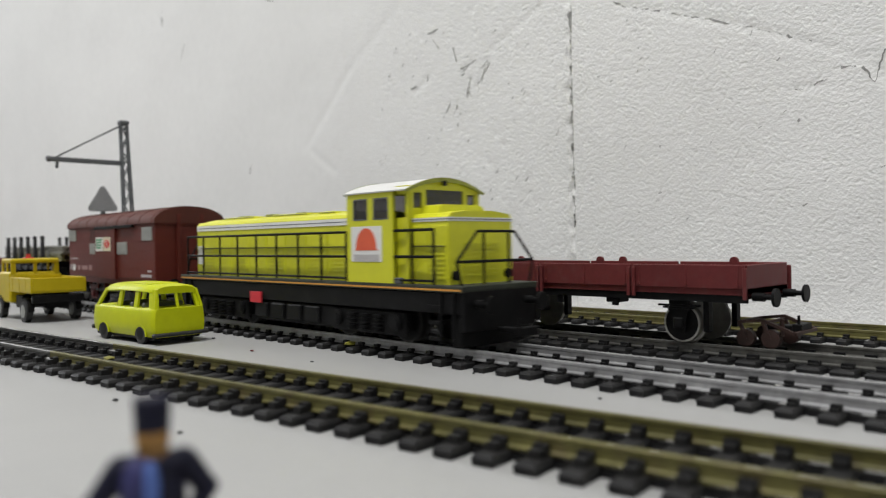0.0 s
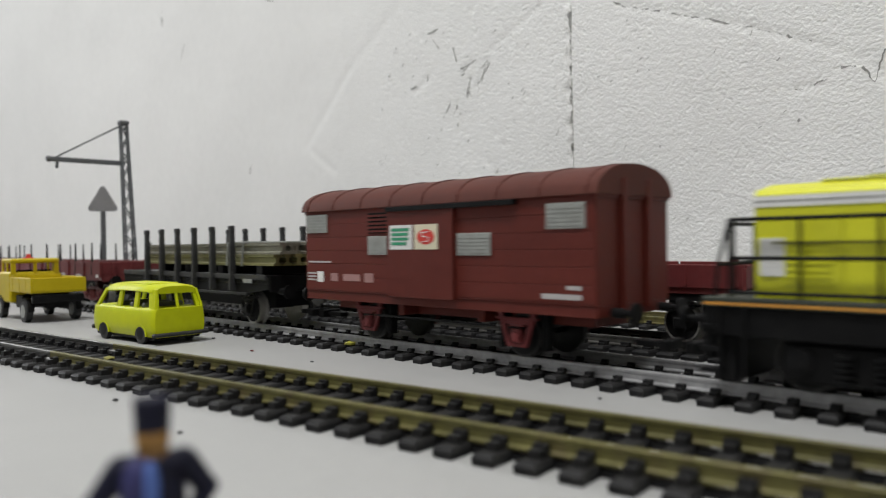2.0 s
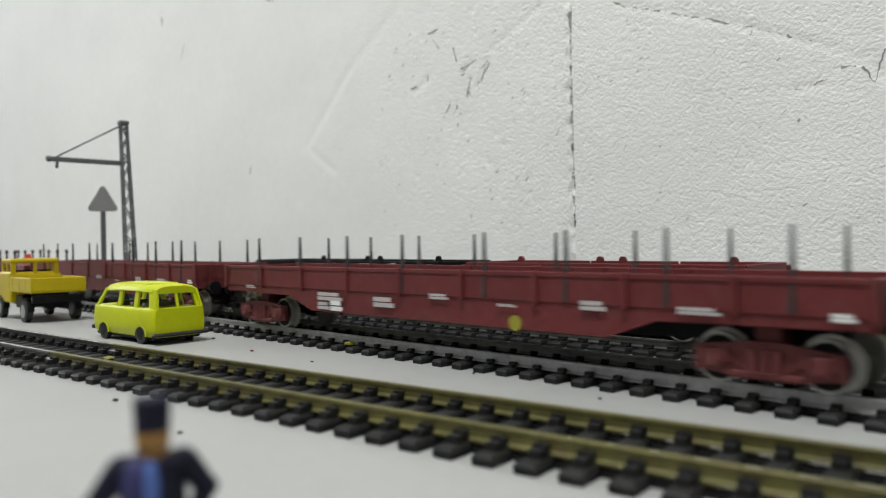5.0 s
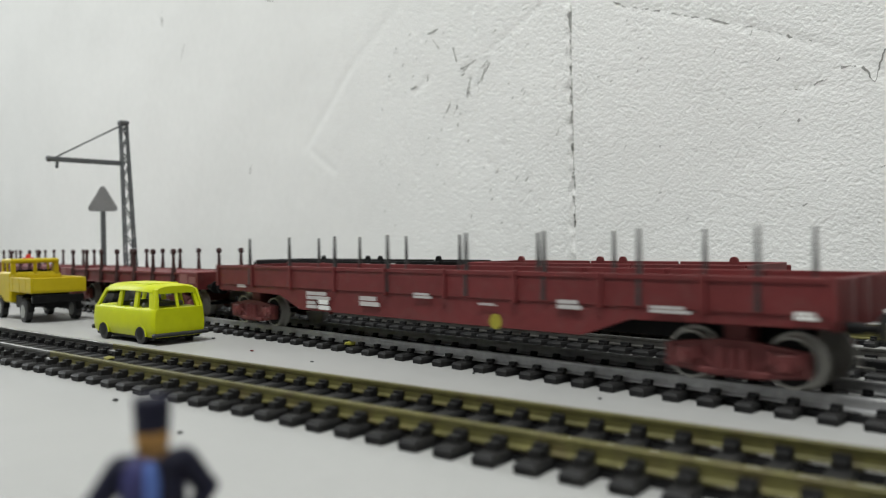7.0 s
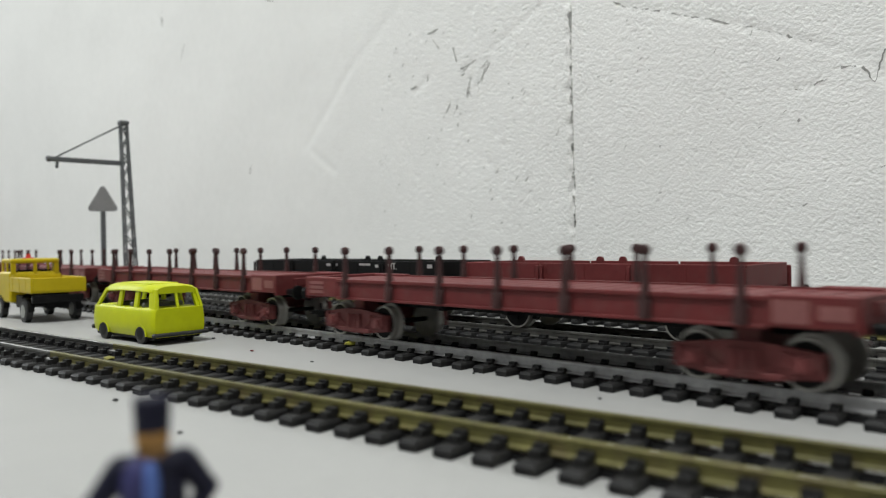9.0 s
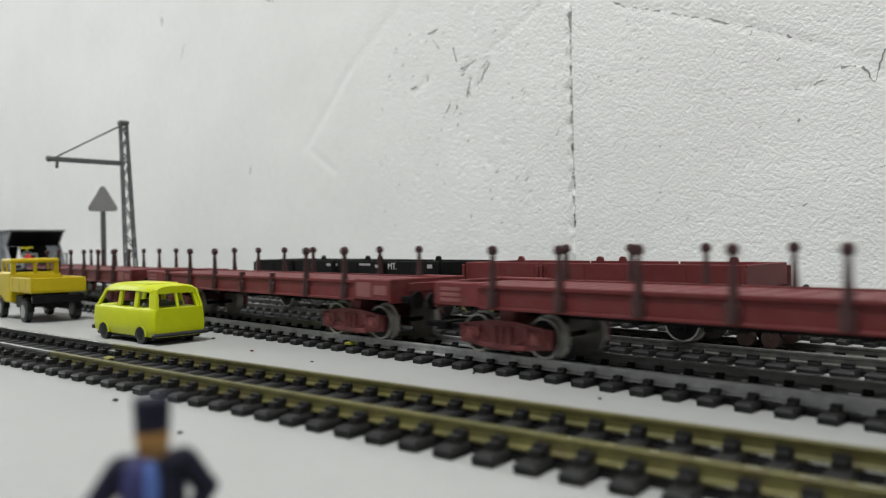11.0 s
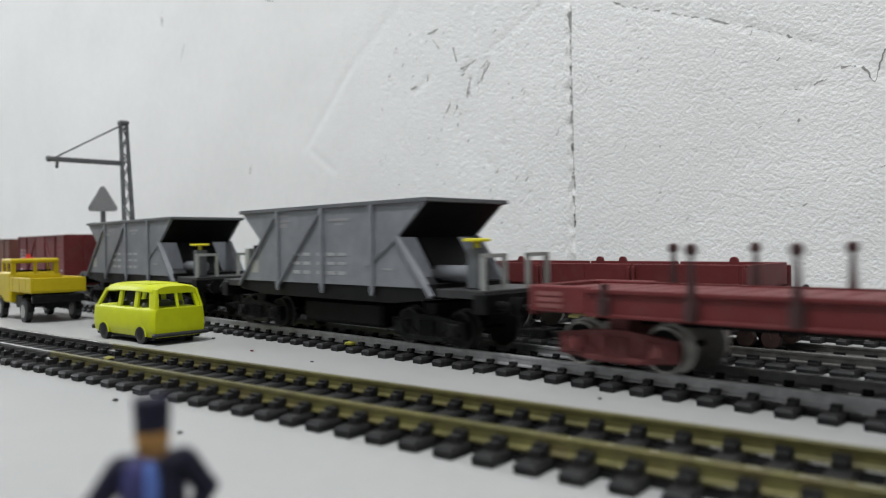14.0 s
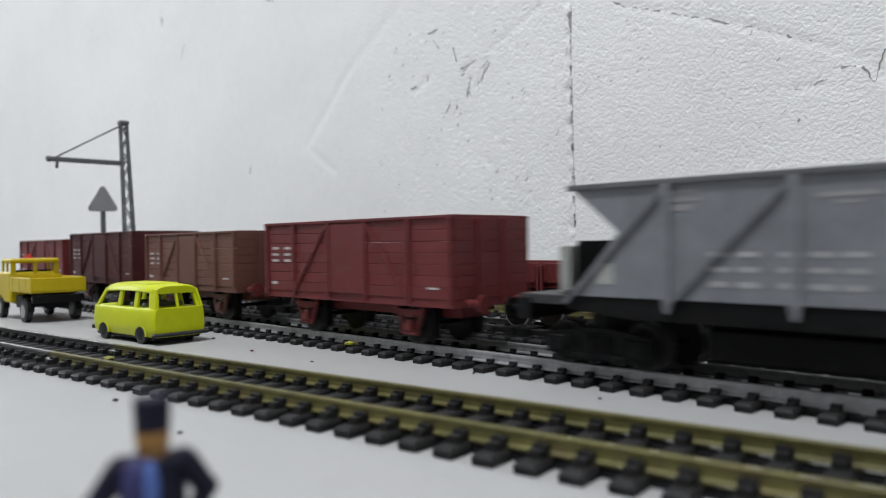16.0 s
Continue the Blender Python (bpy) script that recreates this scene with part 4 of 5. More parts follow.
    for q in (-87, 87):
        bogie(v, q, BOGIERED, 20.0, 4.9, 15)


def stake_flat(x_front, label, broken=()):
    Ln = 160.6
    c = x_front - Ln / 2
    v = vehicle("stake_wagon", label, "flat wagon", c, "wagons of the train")
    L, R = -Ln / 2, Ln / 2
    bm = B()
    box(bm, L + 1, R - 1, -13.6, 13.6, 20.0, 21.4, 0.15)
    deck = part("deck", bm, RED, v)
    bm = B()
    box(bm, -2.7, 2.7, -13.4, 13.4, 21.3, 21.65, .08)
    plank = mesh_of(bm, RED, "plank")
    for k in range(1, 26):
        ob = new("plank", plank)
        ob.parent = deck
        ob.location = ((L + (R - L) * k / 26) * MM, 0, 0)
    for s in (-1, 1):
        bm = B()
        y0, y1 = sorted((s * 14.9, s * 13.6))
        extrude_poly(bm, [(L + 16, 16.0), (L + 16, 22.0), (R - 16, 22.0), (R - 16, 16.0)], "y", y0, y1)
        box(bm, L + 16, R - 16, min(s * 14.8, s * 15.4), max(s * 14.8, s * 15.4), 21.1, 22.0, .1)
        box(bm, L + 16, R - 16, min(s * 14.8, s * 15.4), max(s * 14.8, s * 15.4), 16.0, 16.7, .1)
        part("sole_bar", bm, RED, v)
        for xe, d in ((L, 1), (R, -1)):
            bm = B()
            box(bm, min(xe, xe + d * 16.2), max(xe, xe + d * 16.2), min(s * 15.1, s * 12), max(s * 15.1, s * 12), 16.4, 22.4, .3)
            part("end_casing", bm, RED, v)
        for i in range(7):
            x = -59.7 + 19.9 * i
            bm = B()
            if s < 0 and i in broken:
                cyl(bm, (x, s * 15.1, 16.5), (x, s * 15.1, 23.2), 1.2, 8, 1.0)
                box(bm, x - 1.5, x + 1.5, s * 15.9, s * 14.9, 16.6, 20.2, .2)
                part("stake_socket", bm, STAKE, v, "socket with its stake broken off", smooth=True)
                continue
            cyl(bm, (x, s * 15.1, 16.5), (x, s * 15.1, 25.6), 1.55, 8, .75)
            cyl(bm, (x, s * 15.1, 25.6), (x, s * 15.1, 30.0), .75, 8, .55)
            lathe = [(s * 15.1 - .9, 0.5), (s * 15.1 - .75, 1.1), (s * 15.1, 1.35), (s * 15.1 + .75, 1.1), (s * 15.1 + .9, .5)]
            lathe_y(bm, x, 30.4, lathe, 12)
            box(bm, x - 1.5, x + 1.5, min(s * 14.9, s * 15.9), max(s * 14.9, s * 15.9), 16.6, 20.2, .2)
            part("stake", bm, STAKE, v, "dark knob-topped stake", smooth=True)
    for s, xe in ((1, R), (-1, L)):
        bm = B()
        box(bm, min(xe, xe - s * 1.2), max(xe, xe - s * 1.2), -15, 15, 15.6, 22.5, .3)
        box(bm, min(xe, xe + s * .7), max(xe, xe + s * .7), -8, 8, 18.6, 21.2, .2)
        part("headstock", bm, RED, v)
        buffers_and_hook(v, xe, s, 16.6)
    bm = B()
    box(bm, L + 12, R - 12, -5, 5, 14.0, 20.0)
    for x in (-22, 0, 22):
        box(bm, x - 1, x + 1, -13, 13, 14.5, 20)
    part("underframe", bm, BLACK, v)
    print_bars(v, [(L + 2.5, L + 9.5, z, z + .9) for z in (17.4, 18.8, 20.2)] + [(R - 15, R - 8.5, 17.2, 21.4), (R - 7, R - 1.5, 18.0, 20.6)],
               paint("pale_pink_print", (0.18, 0.06, 0.058), (0.24, 0.09, 0.085), 0.5, bump=0), -15.15)
    for q in (-59, 59):
        bogie(v, q, BOGIERED, 21.0, 4.9, 15)


def hopper(x_left_top, label):
    """Grey ballast hopper with sloping ends, platforms and handwheels."""
    T = 94.2
    c = x_left_top + T / 2
    v = vehicle("hopper_wagon", label, "hopper wagon", c, "grey hopper wagons")
    h = T / 2
    w = 15.8
    zt, zm, zb = 44.0, 34.2, 20.5
    for s in (-1, 1):
        bm = B()
        y0, y1 = sorted((s * w, s * (w - 1)))
        extrude_poly(bm, [(-h, zt), (h, zt), (h - 11.8, zm), (h + .6, zb), (-h - .6, zb), (-h + 11.8, zm)], "y", y0, y1)
        sd = part("side_wall", bm, GREY, v)
        for x in (-24.2, .4, 24.5):
            bm = B()
            box(bm, x - .85, x + .85, min(s * w, s * (w + .8)), max(s * w, s * (w + .8)), zb - 1.0, zt - .4, .15)
            extrude_poly(bm, [(x - .85, zb - .9), (x + .85, zb - .9), (x + .3, zb - 2.8), (x - .3, zb - 2.8)], "y", min(s * w, s * (w + .7)), max(s * w, s * (w + .7)))
            part("rib", bm, GREY, sd)
        for p, q in (((-48.8, zb - 1.6), (-25.0, zt - 1.5)), ((-23.6, zb - .6), (-.4, zt - 1.5)), ((h - 11.8, zm), (h + 1.8, zb - 2.2))):
            bm = B()
            strut(bm, (p[0], s * (w + .4), p[1]), (q[0], s * (w + .4), q[1]), .85 if p[0] < 20 else 1.3, .85 if p[0] < 20 else 1.3)
            part("brace", bm, GREY, sd)
        bm = B()
        strut(bm, (22, s * (w + .2), 26), (h - 12.8, s * (w + .2), zm - 1), .5, .5)
        part("seam", bm, GREY, sd)
    for s in (-1, 1):
        bm = B()
        extrude_poly(bm, [(s * h, zt), (s * (h - 11.8), zm), (s * (h - 12.8), zm), (s * (h - 1.2), zt)] if s > 0 else [(s * h, zt), (s * (h - 1.2), zt), (s * (h - 12.8), zm), (s * (h - 11.8), zm)], "y", -w + 1, w - 1)
        # black here paints the shade inside the V of the end turned from the light
        part("end_slope", bm, BLACK if s > 0 else GREY, v, "end slope with its shade painted black" if s > 0 else "")
        bm = B()
        extrude_poly(bm, [(s * (h - 11.8), zm), (s * (h - 2), zb), (s * (h - 3.2), zb), (s * (h - 12.8), zm)], "y", -8, 8)
        # black again for the shade under the slope
        part("lower_slope", bm, BLACK, v)
        # platform with brake gear
        bm = B()
        reach = 19.0 if s > 0 else 16.0
        a, b = sorted((s * (h - 14), s * (h + reach)))
        box(bm, a, b, -14.6, 14.6, 18.2, 20.4, .2)
        part("platform", bm, CHARCOAL, v)
        bm = B()
        cyl(bm, (s * (h - 6), -6, 24.0), (s * (h + 8), -6, 24.0), 2.4, 14)
        part("air_tank", bm, GREY if s > 0 else BLACK, v, smooth=True)
        buffers_and_hook(v, s * (h + reach + .5), s, 16.6)
        bm = B()
        box(bm, s * (h + reach - 1.5) - 2, s * (h + reach - 1.5) + 2, -15, 15, 14.5, 19.5, .2)
        part("headstock", bm, BLACK, v)
    bm = B()
    box(bm, h + 10, h + 14, -11.5, -7.5, 20.4, 31.0, .4)
    part("brake_stand", bm, MASTGREY, v)
    bm = B()
    cyl(bm, (h + 12, -9.5, 30.9), (h + 12, -9.5, 32.6), .7, 8)
    lathe_y(bm, 0, 0, [(32.6, 3.2), (32.8, 3.7), (33.3, 3.7), (33.5, 3.2)], 20)
    bmesh.ops.rotate(bm, cent=(0, 0, 0), matrix=Matrix.Rotation(math.pi / 2, 3, "X"), verts=list(bm.verts)[-80:])
    bmesh.ops.translate(bm, vec=(h + 12, -9.5, 0), verts=list(bm.verts)[-80:])
    part("handwheel", bm, YELLOW, v, "yellow handwheel", smooth=True)
    for y in (-13.5, 4):
        bm = B()
        for yy in (y, y + 8):
            box(bm, h + 17.2, h + 18.4, yy - .5, yy + .5, 20.2, 29.4)
        box(bm, h + 17.2, h + 18.4, y - .5, y + 8.5, 28.6, 29.6)
        part("end_rail", bm, PALEGREY, v)
    bm = B()
    box(bm, -h - 7, -h - 4, -11, -7, 20.4, 31.5, .3)
    part("brake_stand", bm, PALEGREY, v)
    bm = B()
    for k in range(4):
        cyl(bm, (-h - 2 + k * 2.4, -9, 20), (-h - 2 + k * 2.4, -9, 32.5), 1.1, 8)
    part("valve_gear", bm, BLACK, v)
    bm = B()
    box(bm, -h - .8, h + .8, -w - .7, -w + 1.2, zt - .6, zt + .6, .15)
    box(bm, -h - .8, h + .8, w - 1.2, w + .7, zt - .6, zt + .6, .15)
    for s in (-1, 1):
        box(bm, s * h - .8, s * h + .8, -w, w, zt - .6, zt + .6, .15)
    part("top_rim", bm, MASTGREY, v)
    bm = B()
    extrude_poly(bm, [(-h - 2, 17.6), (-h - 2, 21.6), (h + 2, 21.6), (h + 2, 17.6), (h - 14, 16.0), (-h + 14, 16.0)], "y", -15.4, 15.4)
    box(bm, -20, 20, -9, 9, 7.5, 15, 1.0)
    part("underframe", bm, BLACK, v)
    yb = -w - .04
    # a large pale name reduced to plain bars
    pale = paint("worn_pale_print", (0.24, 0.245, 0.25), (0.36, 0.365, 0.37), .5, bump=0, fine=1500)
    for x in (-15.5, -10.0, -2.4, 2.9, 8.2):
        print_bars(v, [(x, x + 3.9, 23.3, 24.4), (x, x + 3.9, 26.2, 27.2), (x, x + 3.9, 29.0, 30.0)], pale, yb, "lettering_bar")
    print_bars(v, [(-41.0, -36.6, 23.2, 27.6)], PALEGREY, yb)
    print_bars(v, [(-25.5, -18, 41.5, 42.2), (-25.5, -17, 39.8, 40.5), (-25, -19, 38, 39.2), (4, 14, 39.4, 40.2), (7, 11, 38.2, 38.7), (29, 33, 25, 25.6)], paint("faint_grey_print", (0.2, 0.2, 0.205), (0.26, 0.26, 0.265), .5, bump=0), yb)
    for q in (-h + 4, h - 4):
        bogie(v, q, BLACK, 20, 4.9, 15.5)


def gondola(x_left, length, label, body_paint, height):
    c = x_left + length / 2
    v = vehicle("open_wagon", label, "open wagon", c, "open high-sided wagons")
    h, w, z0, z1 = length / 2, 15.2, 17.6, height
    for s in (-1, 1):
        y0, y1 = sorted((s * w, s * (w - .9)))
        for k in range(7):
            bm = B()
            a, b = z0 + (z1 - z0) * k / 7, z0 + (z1 - z0) * (k + 1) / 7
            box(bm, -h, h, y0, y1, a + .08, b - .08, .1)
            part("plank", bm, body_paint, v)
        for x in (-h + .8, -h * .62, -h * .2, h * .2, h * .62, h - .8):
            bm = B()
            box(bm, x - .7, x + .7, min(s * w, s * (w + .7)), max(s * w, s * (w + .7)), z0 - 1.4, z1, .12)
            part("side_post", bm, body_paint, v)
        for p, q in (((-h * .6, z0 + 1), (-h * .22, z1 - 1)), ((h * .6, z0 + 1), (h * .22, z1 - 1))):
            bm = B()
            strut(bm, (p[0], s * (w + .35), p[1]), (q[0], s * (w + .35), q[1]), .6, .6)
            part("brace", bm, body_paint, v)
        bm = B()
        box(bm, -h * .19, h * .19, min(s * w, s * (w + .35)), max(s * w, s * (w + .35)), z0 + .4, z1 - .5, .1)
        part("side_door", bm, body_paint, v)
        bm = B()
        box(bm, -h - .3, h + .3, min(s * (w - 1.1), s * (w + .6)), max(s * (w - 1.1), s * (w + .6)), z1 - .1, z1 + .7, .12)
        part("top_rail", bm, body_paint, v)
    for s in (-1, 1):
        bm = B()
        box(bm, min(s * h, s * (h - .9)), max(s * h, s * (h - .9)), -w + .9, w - .9, z0, z1 + .8, .12)
        ew = part("end_wall", bm, body_paint, v)
        for y in (-5, 5):
            bm = B()
            box(bm, min(s * h, s * (h + .9)), max(s * h, s * (h + .9)), y - .8, y + .8, z0 - 2, z1, .1)
            part("end_post", bm, body_paint, ew)
        for k in range(7):
            a, b = z0 + (z1 - z0) * k / 7, z0 + (z1 - z0) * (k + 1) / 7
            bm = B()
            box(bm, min(s * h, s * (h + .12)), max(s * h, s * (h + .12)), -w + .9, w - .9, a + .1, b - .1, .05)
            part("plank", bm, body_paint, ew)
        buffers_and_hook(v, s * (h + .3), s, 16.6, RED)
    bm = B()
    box(bm, -h, h, -w + .3, w - .3, 15.4, 17.8, .1)
    box(bm, -h + 6, h - 6, -6, 6, 12, 15.4)
    part("underframe", bm, body_paint, v)
    print_bars(v, [(-h + 4 + (k % 2) * 7, -h + 7.5 + (k % 2) * 7, z1 - 8 - 2.0 * (k // 2), z1 - 7.2 - 2.0 * (k // 2)) for k in range(6)] +
               [(-h + 3.5, -h + 6.5, z0 + 2, z0 + 3), (h - 9, h - 5, z0 + 2.6, z0 + 3.2)], GREYPRINT, -w - .06)
    for q in (-h * .56, h * .56):
        axle_guard(v, q, body_paint, 15.6, 12.2)
        wheelset(v, q, material=DARKSTEEL)
        bm = B()
        for d in (-6.6, 6.6):
            box(bm, q + d - .8, q + d + .8, -10.4, -7.2, 6.4, 15.5, .3)
            box(bm, q + d - .8, q + d + .8, 7.2, 10.4, 6.4, 15.5, .3)
        part("brake_shoe", bm, BLACK, v)


locomotive()
covered_van()
rail_wagon()
low_sided(-586.0, "long oxide-red low-sided wagon with thin dark stakes", 0.0, 29.0)
low_sided(-822.0, "long oxide-red low-sided wagon with thin dark stakes and yellow mark", 0.0, 29.0)
stake_flat(-1051.1, "oxide-red flat wagon with knob-topped stakes, empty")
stake_flat(-1228.9, "oxide-red flat wagon with knob-topped stakes, empty")
stake_flat(-1406.7, "oxide-red flat wagon with several stakes broken off", (0, 3, 4))
stake_flat(-1584.4, "oxide-red flat wagon with one stake broken off", (0,))
hopper(-1872.2, "grey ballast hopper wagon with sloping ends, empty")
hopper(-2022.6, "grey ballast hopper wagon with pale lettering, empty")
gondola(-2148.0, 88.0, "oxide-red high-sided open wagon with planked sides", RED, 39.0)
gondola(-2245.0, 76.0, "faded brown high-sided open wagon", BROWN, 37.2)
gondola(-2341.0, 82.0, "dark maroon high-sided open wagon", MAROON, 39.0)
gondola(-2435.0, 82.0, "dark red high-sided open wagon at the end of the train", RED, 36.5)


# ---- standing on the siding ----
def standing_low_wagon(x_right, length, label, dark):
    mat = BLACK if dark else RED
    x, y, ph = at_y(SIDING_Y)(x_right - length / 2)
    v = thing("siding_wagon", label, "low wagon", "wagons standing on the siding", m=Matrix.Translation((x * MM, y * MM, 0)) @ Matrix.Rotation(ph, 4, "Z"))
    h, w, zt = length / 2, 14.0, 25.8
    bm = B()
    box(bm, -h, h, -w + .5, w - .5, 18.0, 19.9, .12)
    part("deck", bm, mat, v)
    n = 3 if length < 110 else 4
    for s in (-1, 1):
        for i in range(n):
            a, b = -h + length * i / n, -h + length * (i + 1) / n
            bm = B()
            box(bm, a + .4, b - .4, min(s * w, s * (w - .9)), max(s * w, s * (w - .9)), 19.6, zt, .15)
            flap = part("side_flap", bm, mat, v)
            bm = B()
            for q in (a + 2.2, (a + b) / 2, b - 2.2):
                cyl(bm, (q, s * w, 20.6), (q, s * (w + .35), 20.6), .45, 8)
                box(bm, q - .18, q + .18, min(s * w, s * (w + .12)), max(s * w, s * (w + .12)), 20.6, zt - .6)
            part("hinge_strap", bm, mat, flap)
        for q in (-46.0, -12.3, -3.6, 33.4) if s > 0 else ():
            bm = B()
            cyl(bm, (q, s * (w - 1.0), zt + .2), (q, s * (w + .1), zt + .2), 1.25, 14)
            part("hinge_lug", bm, mat, v)
        for i in range(n + 1):
            q = -h + length * i / n
            bm = B()
            for d in ((-.8, .8) if 0 < i < n else (0,)):
                box(bm, q + d - .5, q + d + .5, min(s * w, s * (w + .8)), max(s * w, s * (w + .8)), 17.0, zt - .8, .12)
            part("flap_post", bm, mat, v)
    for s in (-1, 1):
        bm = B()
        box(bm, min(s * h, s * (h - .9)), max(s * h, s * (h - .9)), -w + 1, w - 1, 17.2, zt, .15)
        part("end_flap", bm, mat, v)
        buffers_and_hook(v, s * (h + .2), s, 17.6)
    bm = B()
    box(bm, -h, h, -12.8, 12.8, 17.0, 18.0, .15)
    part("underframe", bm, BLACK, v)
    for s in (-1, 1):
        bm = B()
        box(bm, -h, h, s * 12.6 - .5, s * 12.6 + .5, 16.0, 19.6, .15)
        for q in (-h * .2, h * .2):
            box(bm, q - 1, q + 1, s * 12.3 - .4, s * 12.3 + .4, 13.8, 16.2, .1)
        part("sole_bar", bm, BLACK, v)
    bm = B()
    box(bm, 6.5, 11.0, -12.4, -7.0, 14.6, 17.1, .3)
    part("brake_box", bm, BLACK, v)
    if dark:
        print_bars(v, [(26.6, 32.1, 23.3, 24.4), (16.6, 23.6, 24.0, 24.8), (-5.4, 2.6, 23.6, 24.6), (56, 58.6, 23.4, 24.8)], GREYPRINT, -w - .05)
        curve = bpy.data.curves.new("lettering", "FONT")
        curve.body, curve.size, curve.extrude = "MT.", 3.4 * MM, 0.03 * MM
        curve.materials.append(WHITE)
        ob = new("lettering", curve)
        ob.parent = v
        ob.matrix_basis = pose(34.1 * MM, (-w - .06) * MM, 22.8 * MM, 90, 0, 0)
    for q in (-h + 19.5, h - 19.5):
        for s in (-1, 1):
            bm = B()
            zc = RAIL_TOP + WHEEL_R
            extrude_poly(bm, [(q - 3.0, 16.4), (q + 3.0, 16.4), (q + 1.5, zc - 2.4), (q - 1.5, zc - 2.4)], "y", s * 11.2 - .35, s * 11.2 + .35)
            box(bm, q - 1.4, q + 1.4, s * 11.7 - .6, s * 11.7 + .6, zc - 1.3, zc + 1.5, .25)
            for k in range(3):
                box(bm, q - 6 + k * 1.5, q + 6 - k * 1.5, s * 11.5 - .5, s * 11.5 + .5, zc + 4.6 - k * .6, zc + 5.1 - k * .6)
            part("axle_guard", bm, BLACK, v)
        for d in (6.9,):
            bm = B()
            for y in (-8.6, 8.6):
                box(bm, q + d - .8, q + d + .8, y - 1.4, y + 1.4, 7.6, 16.6, .3)
            part("brake_shoe", bm, BLACK, v)
        wheelset(v, q, moving=False)


standing_low_wagon(-81.2, 97.0, "dark red low-sided wagon standing on the siding", False)
standing_low_wagon(-190.6, 124.0, "black low-sided wagon standing coupled behind a red one", True)


# ---- catenary mast ----
def mast():
    v = thing("catenary_mast", "grey plastic lattice catenary mast with a single cross arm", "catenary mast")
    base, top = Vector((-427, 178, 0)), Vector((-436, 178, 103.6))
    def at(k, dx, dy):
        p = base.lerp(top, k)
        wv = 3.0 - 1.3 * k
        return p + Vector((dx * wv * .7, dy * wv, 0))
    bm = B()
    box(bm, -433, -421, 171, 185, 0, 3, .5)
    part("foot", bm, MASTGREY, v)
    for dx in (-1, 1):
        for dy in (-1, 1):
            bm = B()
            strut(bm, at(0, dx, dy), at(1, dx, dy), .9, .9)
            part("leg", bm, MASTGREY, v)
    bm = B()
    n = 13
    for i in range(n):
        a, b = i / n, (i + 1) / n
        s = 1 if i % 2 else -1
        for d in (-1, 1):
            strut(bm, at(a, d, -s), at(b, d, s), .55, .55)
            strut(bm, at(a, -s, d), at(b, s, d), .5, .5)
    part("lattice", bm, MASTGREY, v)
    bm = B()
    box(bm, -438.5, -433.5, 175.5, 180.5, 102.5, 104.8, .4)
    part("cap", bm, MASTGREY, v)
    bm = B()
    box(bm, -435.6, -433.4, 137.5, 178, 79.0, 81.6, .3)
    part("arm", bm, MASTGREY, v)
    bm = B()
    strut(bm, (-434.5, 141, 81.4), (-435.8, 176, 101.6), .9, .9)
    part("stay", bm, MASTGREY, v)
    bm = B()
    cyl(bm, (-434.5, 141.5, 79), (-434.5, 141.5, 75.5), .8, 8)
    cyl(bm, (-434.5, 138, 80.3), (-434.5, 136.4, 80.3), 1.6, 8)
    part("insulator", bm, MASTGREY, v)


mast()


def road_sign():
    px, py = -468.0, 178.0
    v = thing("road_sign", "grey triangular road sign seen from the back on a post", "road sign", m=Matrix.Translation((px * MM, py * MM, 0)) @ Matrix.Rotation(math.atan2(py, px) - math.pi / 2, 4, "Z"))
    bm = B()
    pts = []
    for ang in (90, 210, 330):
        cx, cz = 7.4 * math.cos(radians(ang)), 60.0 + 7.6 * math.sin(radians(ang))
        for k in range(-2, 3):
            q = radians(ang + k * 26)
            pts.append((cx + 1.7 * math.cos(q), cz + 1.9 * math.sin(q)))
    extrude_poly(bm, pts, "y", -.6, .6)
    part("sign_plate", bm, paint("sign_back", (0.19, 0.19, 0.195), (0.24, 0.24, 0.245), .45), v)
    bm = B()
    cyl(bm, (0, 1.5, 0), (0, 1.5, 66), 1.5, 10)
    part("post", bm, MASTGREY, v)


road_sign()


# ---- road vehicles on the board ----
def wheel(parent, x, y, r, w, rim):
    bm = B()
    lathe_y(bm, x, r, [(y - w / 2, r * .7), (y - w / 2 + .25, r), (y + w / 2 - .25, r), (y + w / 2, r * .7)], 18)
    t = part("tyre", bm, BLACKRUBBER, parent, smooth=True)
    bm = B()
    lathe_y(bm, x, r, [(y - w / 2 - .12, r * .35), (y - w / 2 - .05, r * .62), (y + w / 2 + .05, r * .62), (y + w / 2 + .12, r * .35)], 14)
    part("rim", bm, rim, t, smooth=True)


